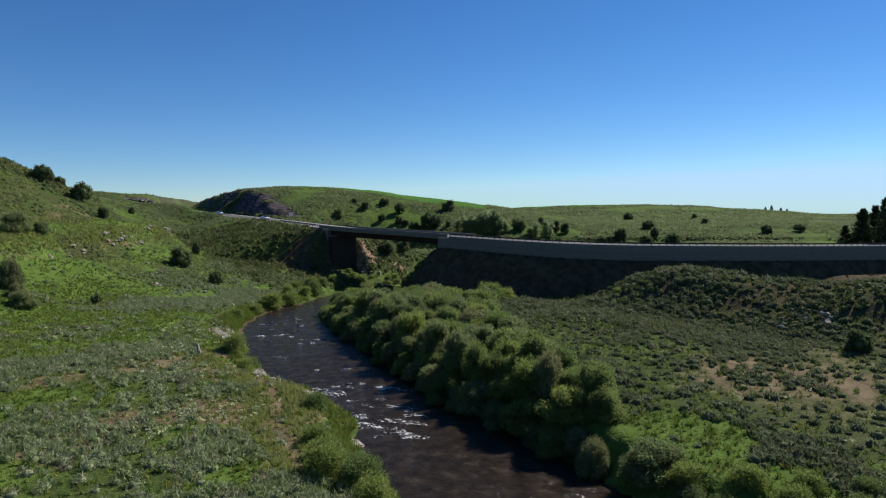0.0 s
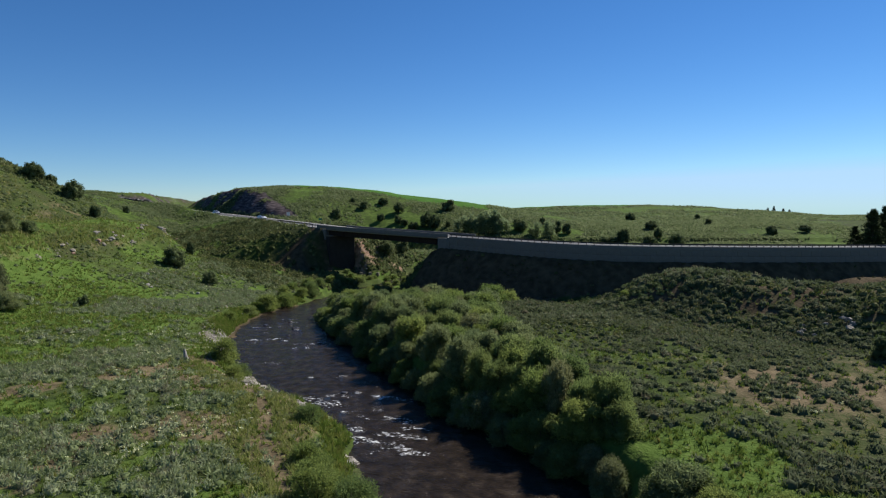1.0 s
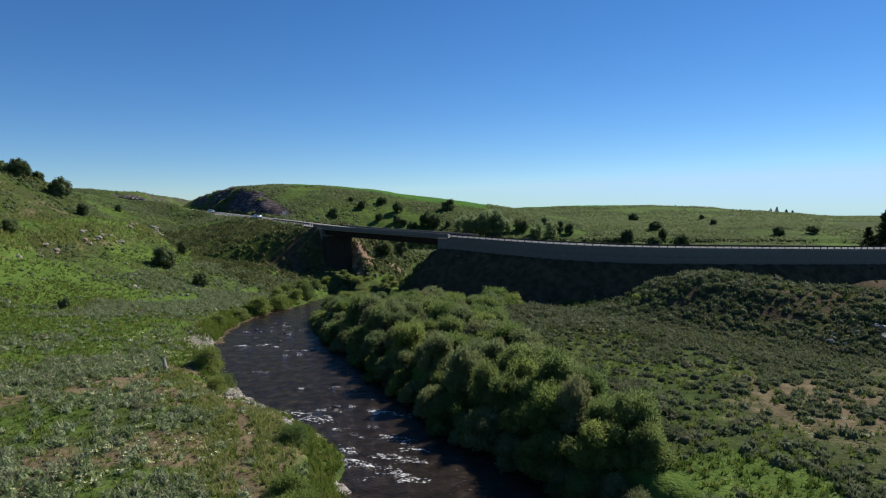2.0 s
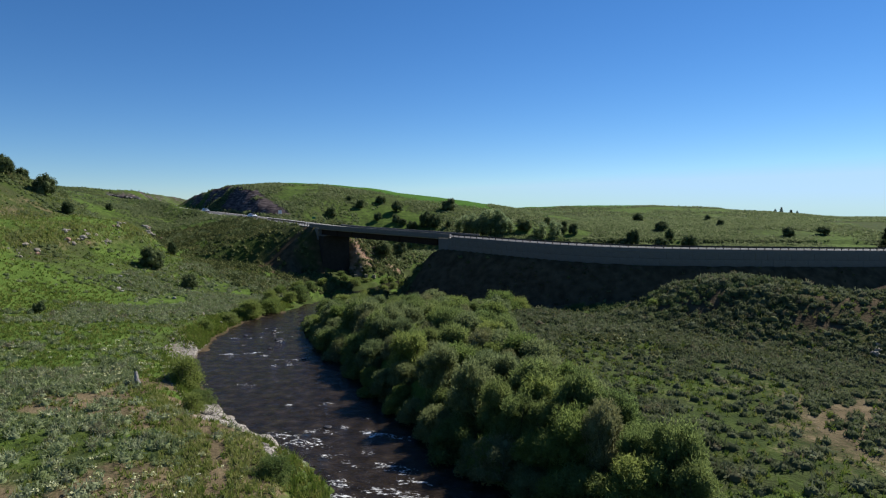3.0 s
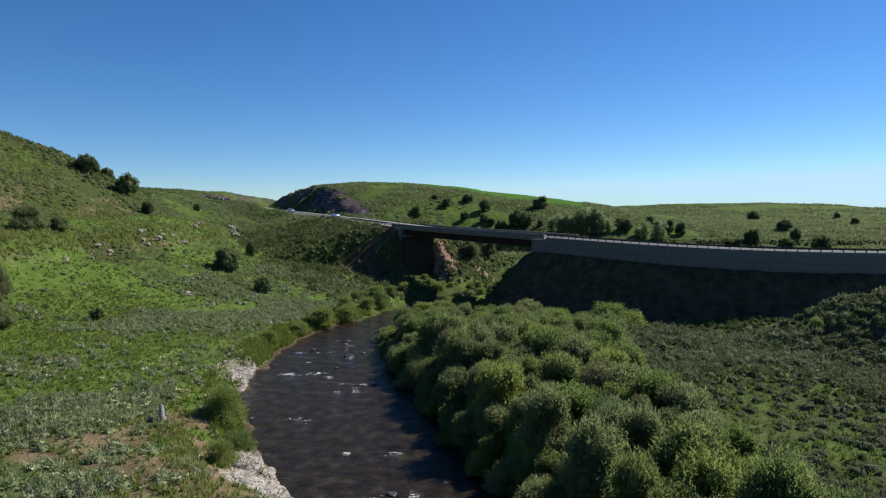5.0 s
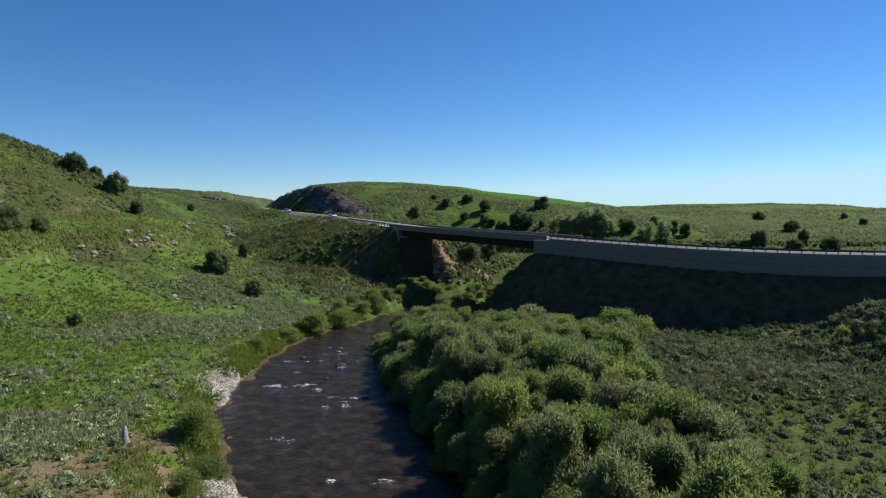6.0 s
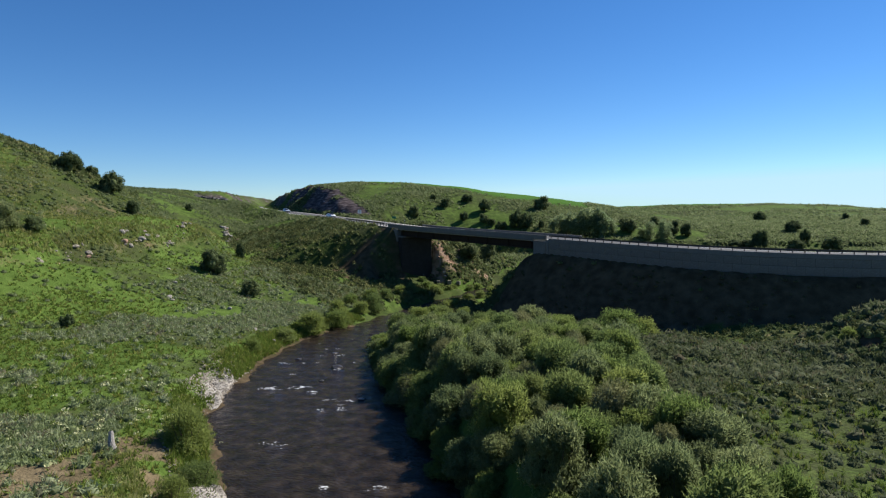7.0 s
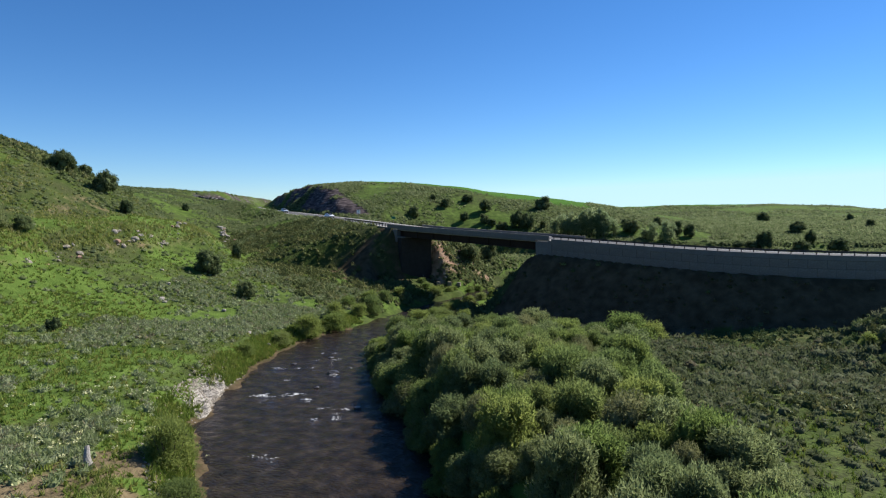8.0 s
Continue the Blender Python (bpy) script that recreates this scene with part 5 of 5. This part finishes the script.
    x, y = scatter(20000, 0, 60, 30, 90, lush, rng)
    tufts("grass", "bright green meadow grass", "grass", x, y, 7, 0.18, 0.40, 0.07, GRASS, rng, 0.5, 0.9, 0)

    # yellowing grass along the footpath on the left bank
    y = 36 + 31 * rng.random(2600)
    x = np.interp(y, RS, RL) - 6.5 - 1.5 * np.sin(y * 0.16) + 1.9 * rng.normal(size=2600)
    keep = (np.abs(x - (np.interp(y, RS, RL) - 6.5 - 1.5 * np.sin(y * 0.16))) > 0.6) & (x < np.interp(y, RS, RL) - 2) & ((y < 56.5) | (x < np.interp(y, RS, RL) - 6.2))
    tufts("grass", "yellowing grass beside the trodden footpath", "grass", x[keep], y[keep], 8, 0.22, 0.42, 0.07, TALL_GRASS, rng, 0.5, 0.9, 0)
    # tall grass along the left water's edge
    y = 30 + 105 * rng.random(5200)
    x = np.interp(y, RS, RL) - 0.4 - 3.2 * rng.random(5200) ** 1.4
    keep = (ground_z(x, y) > level(y) + 0.15) & (rng.random(5200) > 1.0 * np.exp(-((y - 87) / 5) ** 4) + 0.97 * np.exp(-((y - 61.5) / 5) ** 4) + 0.6 * np.exp(-((y - 54) / 2.5) ** 2))
    tufts("bank_grass", "tall green grass along the water's edge", "grass", x[keep], y[keep], 9, 0.26, 0.62, 0.08, GRASS, rng, 0.5, 1.0, 0)
    # shrubs clinging to the bare soil behind the abutment
    st, off = S_LEFT + 1.5 + 9 * rng.random(210), 5 + 18 * rng.random(210)
    x, y = edge(st, off)[:2]
    tufts("slope_scrub", "green shrubs clinging to the bare soil beside the bridge", "shrub", x, y, 26, 0.5, 0.34, 0.11, SLOPE_SHRUB, rng, 0.9, 0.5, 0.6)
    # shrubs between the thicket and the road bank
    def foot(x, y, z, out, right, zn):
        d = road_frame(x, y)[1]
        return right * ss(-15, -21, d - 9 * ss(4, 14, x)) * (d > -42) * ss(-9, -5, 0.62 * (x - 13) + 0.78 * (y - 97)) * (0.8 + 0.4 * vnoise(x, y, 5, 75))

    x, y = scatter(3700, -30, 34, 88, 136, foot, rng)
    tufts("slope_scrub", "dark green shrubs at the foot of the road bank", "shrub", x, y, 44, 0.52, 0.26, 0.09, FOOT_SHRUB, rng, 0.95, 0.6, 0.7)


build_scrub()


# ---- rocks ----
def rock_mesh(name, rng, mat, flat=0.6, detail=2):
    """A stone one metre across with broken facets."""
    bm = bmesh.new()
    bmesh.ops.create_icosphere(bm, subdivisions=detail, radius=0.5)
    off = Vector(rng.random(3) * 50)
    cuts = [(Vector(directions(1, rng)[0]), 0.28 + 0.14 * rng.random()) for i in range(7)]
    for v in bm.verts:
        for n, lim in cuts:
            over = v.co.dot(n) - lim
            if over > 0:
                v.co -= n * over
        v.co *= 1 + 0.22 * noise.noise(v.co * 2.3 + off) + 0.08 * noise.noise(v.co * 7 + off)
        v.co.z *= flat
    me = bpy.data.meshes.new(name)
    bm.to_mesh(me)
    bm.free()
    me.materials.append(mat)
    return me


PALE_ROCK = speckled("pale_rock", (0.20, 0.18, 0.15), (0.42, 0.385, 0.335), 0.10, 0.9, 0.5, patch=0.7)
RED_ROCK = speckled("reddish_rock", (0.22, 0.13, 0.09), (0.44, 0.29, 0.21), 0.10, 0.9, 0.5, patch=0.7)
WET_SHADED_ROCK = speckled("wet_shaded_rock", (0.03, 0.026, 0.022), (0.08, 0.07, 0.06), 0.10, 0.35, 0.4, 0.5, patch=0.6)
GREY_ROCK = speckled("grey_rock", (0.17, 0.148, 0.118), (0.38, 0.335, 0.27), 0.12, 0.9, 0.5, patch=0.9)


def build_rocks():
    rng = np.random.default_rng(10)
    shapes = {m: [rock_mesh("boulder", rng, m, 0.55 + 0.3 * rng.random()) for i in range(4)] for m in (PALE_ROCK, RED_ROCK, WET_SHADED_ROCK, GREY_ROCK)}

    def place(mat, x, y, w, label, group, h=None, z=None, sink=-0.12, i=[0]):
        i[0] += 1
        ob = tagged(new("boulder", shapes[mat][i[0] % 4]), label, "rock", group)
        ob.matrix_basis = spot(x, y, sink * w, i[0] * 67.0, w, (h or w)) if z is None else pose(x, y, z, 0, 0, i[0] * 67.0) @ Matrix.Diagonal((w, w, h or w, 1))

    for x, y, w in ((-51.8, 110.6, 0.8), (-71.8, 119.1, 1.2), (-70.6, 118.2, 0.8), (-48.2, 109.1, 0.7), (-63, 122, 0.8), (-76, 126, 0.9), (-81, 131, 0.8), (-58, 106, 0.6)):
        place(PALE_ROCK, x, y, w, "pale boulder lying in the meadow grass", "boulders in the meadow")
    for k in range(34):
        u = rng.random()
        place(RED_ROCK if k % 4 == 0 else PALE_ROCK, -126.5 + 13 * u + 0.8 * rng.normal(), 216.5 - 14 * u + 0.8 * rng.normal(), 0.5 + 1.2 * rng.random(), "broken pale boulder in the slide below the road", "rock slide")
    # the low cliff at the far bend, its shade put into the rocks' dark colour
    for k in range(20):
        a, u = -10.5 + 1.1 * k, 0.9 + 0.5 * rng.normal()
        place(WET_SHADED_ROCK, -199 + 0.707 * (u + a), 322 + 0.707 * (a - u), 2.2 + 1.6 * rng.random(), "weathered rock in the outcrop at the far bend, darkened as in shade", "rocks of the far outcrop", 1.7 + 0.9 * rng.random(), sink=0.0)
    # broken outcrops along the foot of the terrace bank: y, reach along it, count
    for y0, reach, count in ((121, 2.2, 12), (135, 3.4, 20), (148, 3.0, 14), (113, 1.5, 5)):
        for k in range(count):
            place((GREY_ROCK, GREY_ROCK, PALE_ROCK, GREY_ROCK, RED_ROCK)[k % 5], -88.6 - 2.4 * rng.random() - 0.06 * (y0 - 120), y0 + reach * rng.normal(), 0.3 + 1.3 * rng.random() ** 2, "weathered rock breaking out of the terrace bank", "rocks on the terrace bank", sink=0.08)
    for k in range(46):
        place((RED_ROCK, RED_ROCK, PALE_ROCK)[k % 3], -50 + 10 * rng.random(), 184 + 13 * rng.random(), 0.3 + 0.8 * rng.random() ** 2, "reddish rock on the bare soil beside the bridge", "rocks beside the bridge")
    for x, y, w in ((-35.1, 99.7, 1.5), (-38.8, 107.6, 0.8), (-27.4, 87.9, 0.7), (-41.4, 103, 0.7), (-33.9, 93.4, 0.6), (-17.4, 64.2, 0.7)):
        place(WET_SHADED_ROCK, x, y, w, "dark wet rock breaking the river's surface", "rocks in the river", 0.5 * w, float(level(y)) + 0.06)
    for k in range(16):
        place(GREY_ROCK, 30 + 8 * rng.random(), 76 + 2.5 * rng.random() - 0.3 * k / 4, 0.5 + 0.6 * rng.random(), "grey rock at the foot of the shaded bank", "rocks at the foot of the bank")
    # layered shelves of bedrock at the water's edge: middle, length, width, heading, seed
    for x0, y0, length, width, turn, seed in ((-28.0, 65.4, 3.6, 2.6, -52, 81), (-25.2, 62.2, 5.0, 3.2, -36, 83), (-21.4, 60.0, 3.4, 2.0, -30, 85), (-18.4, 54.4, 4.0, 1.5, -60, 84), (-40.4, 83.6, 5.5, 2.3, -60, 87), (-43.0, 90.0, 6.4, 2.0, -66, 88), (-12.6, 47.6, 2.6, 1.3, -45, 90)):
        n = int(length / 0.13), int(width / 0.13)
        u, v = np.meshgrid(np.linspace(-1, 1, n[0]), np.linspace(-1, 1, n[1]))
        c, k = math.cos(radians(turn)), math.sin(radians(turn))
        px, py = u * length / 2, v * width / 2
        wx, wy = x0 + px * c - py * k, y0 + px * k + py * c
        lumps = 0.5 + 0.6 * vnoise(px, py, 1.7, seed) + 0.3 * vnoise(px, py, 0.7, seed + 1)
        lumps = lumps * 4.5 + 1.1 * v
        layer = np.floor(lumps) + ss(0.72, 1.0, lumps - np.floor(lumps))
        rim = np.maximum(0, np.abs(u) ** 3 + np.abs(v) ** 3 + 0.35 * vnoise(px, py, 1.1, seed + 2) - 0.55)
        z = np.maximum(ground_z(wx, wy), level(wy) - 0.1) + 0.11 * layer + 0.0 - 1.5 * rim + 0.03 * vnoise(px, py, 0.3, seed)
        wx, wy = wx + 0.06 * vnoise(px, py, 0.4, seed + 5), wy + 0.06 * vnoise(px, py, 0.4, seed + 6)
        me = grid_mesh("rock_ledge", wx - x0, wy - y0, z)
        me.materials.append(LEDGE_ROCK)
        ob = tagged(new("rock_ledge", me), "pale layered bedrock shelf at the water's edge", "rock", "ledges at the water")
        ob.location = (x0, y0, 0)
    # loose stones, too many to count
    n = 2200
    y = np.concatenate([88 + 3.6 * rng.normal(size=n // 2), 63.5 + 3.4 * rng.normal(size=n // 2)])
    x = np.interp(y, RS, RL) - 0.3 - 3.8 * rng.random(n) ** 1.3
    z = ground_z(x, y)
    keep = z > level(y) - 0.1
    x, y, z = x[keep], y[keep], z[keep]
    base = np.array([(1, 0, 0), (0.3, 0.95, 0), (-0.8, 0.6, 0), (-0.8, -0.6, 0), (0.3, -0.95, 0), (0, 0, 0.7)])
    tri = np.array([(0, 1, 5), (1, 2, 5), (2, 3, 5), (3, 4, 5), (4, 0, 5)])
    co = np.stack([x, y, z - 0.02], -1)[:, None] + base * (0.06 + 0.16 * rng.random((len(x), 1, 1)) ** 2) * (0.7 + 0.6 * rng.random((len(x), 6, 3)))
    f = tri[None] + 6 * np.arange(len(x))[:, None, None]
    ob = tagged(new("gravel", raw_mesh("gravel", co.reshape(-1, 3), f.reshape(-1, 3), False)), "loose grey river stones on the bank", "gravel", kind="stuff")
    ob.data.materials.append(GREY_ROCK)


build_rocks()


OLD_CONCRETE = speckled("old_concrete", (0.13, 0.115, 0.085), (0.27, 0.24, 0.18), 0.12, 0.9, 0.4)


def build_blocks():
    for x, y, turn in ((-44.9, 183.3, 12), (-42.1, 183.2, 30), (-40.0, 184.0, -8)):
        ob = thing("concrete_block", "square weathered beige concrete block at the foot of the slope", "concrete block", spot(x, y, 0.1, turn), "concrete blocks by the river")
        part("block", box(bmesh.new(), (-0.42, -0.4, 0), (0.42, 0.4, 0.95), bevel=0.06), OLD_CONCRETE, ob)
    # a bleached log and a post-like snag in the sagebrush
    wood = speckled("bleached_wood", (0.19, 0.175, 0.155), (0.33, 0.31, 0.28), 0.05, 0.9, 0.4)
    for x, y, l, turn, tilt in ((-35.4, 66.6, 1.15, 150, 62),):
        ob = thing("stump", "bleached grey stump leaning among the sagebrush", "stump", spot(x, y, -0.1, turn), "old stumps")
        bm = bmesh.new()
        for k in range(5):
            a, b = (k / 5 * l - l / 2) * math.cos(radians(tilt)), ((k + 1) / 5 * l - l / 2) * math.cos(radians(tilt))
            tube(bm, (a, 0.05 * math.sin(k), k / 5 * l * math.sin(radians(tilt))), (b, 0.05 * math.sin(k + 1), (k + 1) / 5 * l * math.sin(radians(tilt))), 0.24 - 0.02 * k, 0.22 - 0.02 * k, 9)
        part("stem", bm, wood, ob)


build_blocks()


# ---- cars and signs on the road ----
def car_paint(name, colour):
    m, n, l, b = material(name, 0.28, 0.2, 0.5)
    dust = tex(n, l, 0.5, 4)
    l.new(mix(n, l, scaled(n, l, dust, 0.4, 0.8, 0, 0.25), colour, (0.35, 0.31, 0.26)), b.inputs["Base Color"])
    b.inputs["Coat Weight"].default_value = 0.6
    return m


GLASS_DARK = speckled("tinted_glass", (0.01, 0.012, 0.014), (0.02, 0.022, 0.025), 0.3, 0.06, 0.0, 0.6)
RUBBER = speckled("rubber", (0.015, 0.015, 0.015), (0.03, 0.03, 0.03), 0.03, 0.85, 0.1)
LAMP_RED = speckled("red_lens", (0.25, 0.01, 0.01), (0.35, 0.02, 0.015), 0.05, 0.2, 0.0, 0.5)
LAMP_CLEAR = speckled("clear_lens", (0.6, 0.6, 0.62), (0.75, 0.75, 0.77), 0.05, 0.15, 0.0, 0.5)
TRIM = speckled("black_trim", (0.02, 0.02, 0.02), (0.035, 0.035, 0.035), 0.05, 0.6, 0.0)


def hull(sections, half):
    """A body from side sections: (x, low, high) along its length; half gives the half width low and high."""
    bm = bmesh.new()
    rings = []
    for x, lo, hi, w0, w1 in sections:
        rings.append([bm.verts.new(p) for p in ((x, -w0 * half, lo), (x, -half * w0, (lo + hi) / 2), (x, -w1 * half, hi - 0.03), (x, -w1 * half * 0.86, hi), (x, w1 * half * 0.86, hi), (x, w1 * half, hi - 0.03), (x, w0 * half, (lo + hi) / 2), (x, w0 * half, lo))])
    for a, b in zip(rings, rings[1:]):
        for i in range(8):
            bm.faces.new((a[i], a[(i + 1) % 8], b[(i + 1) % 8], b[i]))
    bm.faces.new(rings[0][::-1])
    bm.faces.new(rings[-1])
    bmesh.ops.recalc_face_normals(bm, faces=bm.faces)
    return bm


def build_car(label, paint, m, tall):
    car = thing("car", label, "car", m, "cars on the road")
    body = part("body", hull([(-2.25, 0.42, 0.82, 0.86, 0.82), (-2.05, 0.30, 0.98, 0.96, 0.92), (-1.2, 0.26, 1.02, 1.0, 0.95), (0.9, 0.26, 1.0, 1.0, 0.95), (1.6, 0.27, 0.92, 0.99, 0.92), (2.1, 0.30, 0.80, 0.95, 0.85), (2.3, 0.40, 0.66, 0.82, 0.72)], 0.9), paint, car, smooth=True)
    top = 1.42 * tall
    part("cabin", hull([(-1.95, 0.97, 1.05, 0.84, 0.82), (-1.45, 0.97, top - 0.05, 0.86, 0.70), (-0.4, 0.97, top, 0.88, 0.72), (0.35, 0.97, top - 0.04, 0.88, 0.70), (1.15, 0.95, 1.02, 0.86, 0.82)], 0.9), paint, car, smooth=True)
    for side in (-1, 1):
        for x0, x1 in ((-1.25, -0.5), (-0.42, 0.42)):
            part("side_window", box(bmesh.new(), (x0, side * 0.70 - 0.02, 1.05), (x1, side * 0.70 + 0.02, top - 0.13), pose(0, side * 0.035, 0, side * 9, 0, 0), 0.01), GLASS_DARK, car, "dark tinted side window")
        part("mirror", box(bmesh.new(), (0.62, side * 0.98 - 0.09, 0.98), (0.76, side * 0.98 + 0.09, 1.12), bevel=0.03), TRIM, car)
        part("headlight", box(bmesh.new(), (2.06, side * 0.60 - 0.17, 0.60), (2.2, side * 0.60 + 0.17, 0.76), bevel=0.03), LAMP_CLEAR, car)
        part("tail_light", box(bmesh.new(), (-2.25, side * 0.66 - 0.12, 0.72), (-2.12, side * 0.66 + 0.12, 0.90), bevel=0.02), LAMP_RED, car)
        for x in (-1.4, 1.4):
            bm = tube(bmesh.new(), (x, side * 0.72, 0.32), (x, side * 0.92, 0.32), 0.32, sides=20)
            wheel = part("wheel", bm, RUBBER, car, "black tyre")
            part("rim", tube(bmesh.new(), (x, side * 0.915, 0.32), (x, side * 0.94, 0.32), 0.2, 0.17, sides=12), GALVANISED, wheel, "bright metal rim")
    part("windscreen", box(bmesh.new(), (-0.44, -0.62, -0.02), (0.44, 0.62, 0.02), pose(0.80, 0, 1.20 + 0.1 * (tall - 1) * 5, 0, 26 * tall, 0), 0.01), GLASS_DARK, car, "dark windscreen")
    part("rear_window", box(bmesh.new(), (-0.26, -0.60, -0.02), (0.26, 0.60, 0.02), pose(-1.74, 0, 1.20, 0, -42, 0), 0.01), GLASS_DARK, car, "dark rear window")
    part("bumper", box(bmesh.new(), (2.12, -0.74, 0.36), (2.34, 0.74, 0.54), bevel=0.05), TRIM, car)
    part("bumper", box(bmesh.new(), (-2.32, -0.76, 0.40), (-2.14, 0.76, 0.58), bevel=0.05), TRIM, car)


def on_road(s, off, back=False):
    x, y, z, a = edge(s, off)
    return pose(float(x), float(y), float(z) + 0.03, 0, 0, math.degrees(float(a)) + (180 if back else 0))


build_car("white sedan on the highway near the bridge", car_paint("white_car_paint", (0.75, 0.76, 0.77)), on_road(station(-92), 3.0), 1.0)
build_car("silver-blue car on the highway by the rock cut", car_paint("silver_car_paint", (0.38, 0.44, 0.52)), on_road(station(-125), 3.0), 1.08)


def build_signs():
    rust = speckled("sign_post_steel", (0.16, 0.15, 0.14), (0.26, 0.25, 0.24), 0.03, 0.6, 0.05, metal=0.5)
    green = speckled("green_sign_paint", (0.01, 0.14, 0.09), (0.015, 0.18, 0.11), 0.2, 0.5, 0.0)
    yellow = speckled("yellow_sign_paint", (0.62, 0.42, 0.02), (0.72, 0.5, 0.03), 0.2, 0.5, 0.0)
    x, y, z, a = edge(station(-87.5), ROAD_W + 0.6)
    sign = thing("road_sign", "tall post with two small white panels beside the road", "road sign", pose(float(x), float(y), float(z) - 0.1, 0, 0, 15), "road signs")
    part("post", tube(bmesh.new(), (0, 0, 0), (0, 0, 2.9), 0.05, 0.045, 8), rust, sign)
    part("panel", box(bmesh.new(), (-0.56, -0.05, 1.75), (-0.06, -0.02, 2.85), bevel=0.008), WHITE_PAINT, sign)
    part("panel", box(bmesh.new(), (0.05, -0.055, 1.6), (0.54, -0.025, 2.9), bevel=0.008), WHITE_PAINT, sign)
    x, y, z, a = edge(S_LEFT - 23, ROAD_W + 1.6)
    sign = thing("road_sign", "small green sign panel on a low post", "road sign", pose(float(x), float(y), float(z) - 0.2, 0, 0, 25), "road signs")
    part("post", tube(bmesh.new(), (0, 0, 0), (0, 0, 1.7), 0.04, 0.04, 8), rust, sign)
    part("panel", box(bmesh.new(), (-0.55, -0.06, 1.25), (0.55, -0.03, 1.85), bevel=0.008), green, sign)
    x, y, z, a = edge(station(-150), -1.3)
    sign = thing("road_sign", "yellow diamond warning sign at the roadside", "road sign", pose(float(x), float(y), float(z) - 0.3, 0, 0, 20), "road signs")
    part("post", tube(bmesh.new(), (0, 0, 0), (0, 0, 2.3), 0.04, 0.04, 8), rust, sign)
    part("panel", box(bmesh.new(), (-0.5, -0.06, -0.5), (0.5, -0.035, 0.5), pose(0, 0, 2.2, 0, 45, 0), 0.006), yellow, sign)
    for px, off in ((-90, -0.9), (-101, -0.9), (-66, ROAD_W + 0.5), (-124, -0.9)):
        x, y, z, a = edge(station(px), off)
        post = thing("delineator_post", "slim roadside marker post with a white top", "marker post", pose(float(x), float(y), float(z) - 0.2), "marker posts")
        part("post", box(bmesh.new(), (-0.05, -0.02, 0), (0.05, 0.02, 1.35), bevel=0.008), rust, post)
        part("reflector", box(bmesh.new(), (-0.045, -0.032, 1.1), (0.045, -0.021, 1.32), bevel=0.004), WHITE_PAINT, post, "white reflector")


build_signs()


# ---- small flowers and debris ----
def build_flowers():
    rng = np.random.default_rng(12)
    cream = tonal("cream_flowers", ((0.0, (0.42, 0.42, 0.20)), (1.0, (0.68, 0.68, 0.40))), 0.25)
    x, y = [], []
    for cx, cy, r, n in ((-25.5, 45.2, 3.0, 34), (-26, 41.4, 1.5, 16), (-23, 49, 2.5, 22), (-40, 69, 3.5, 30), (-37.5, 74, 2.5, 20), (-33.5, 58, 3.0, 24), (-47, 79, 4, 24), (-55, 75, 3, 14), (24, 42, 2.0, 12), (18, 53, 3, 12), (28, 46, 3, 12), (12, 84, 3, 10), (27, 39, 1.6, 12), (-44, 66, 2.5, 18)):
        x.extend(cx + r * rng.normal(size=n))
        y.extend(cy + 0.6 * r * rng.normal(size=n))
    x, y = np.array(x), np.array(y)
    ob = tufts("wildflowers", "pale cream wildflowers scattered among the sagebrush", "flowers", x, y, 12, 0.26, 0.12, 0.10, cream, rng, 0.6, 0.3, 0)
    ob.location.z = 0.32


build_flowers()
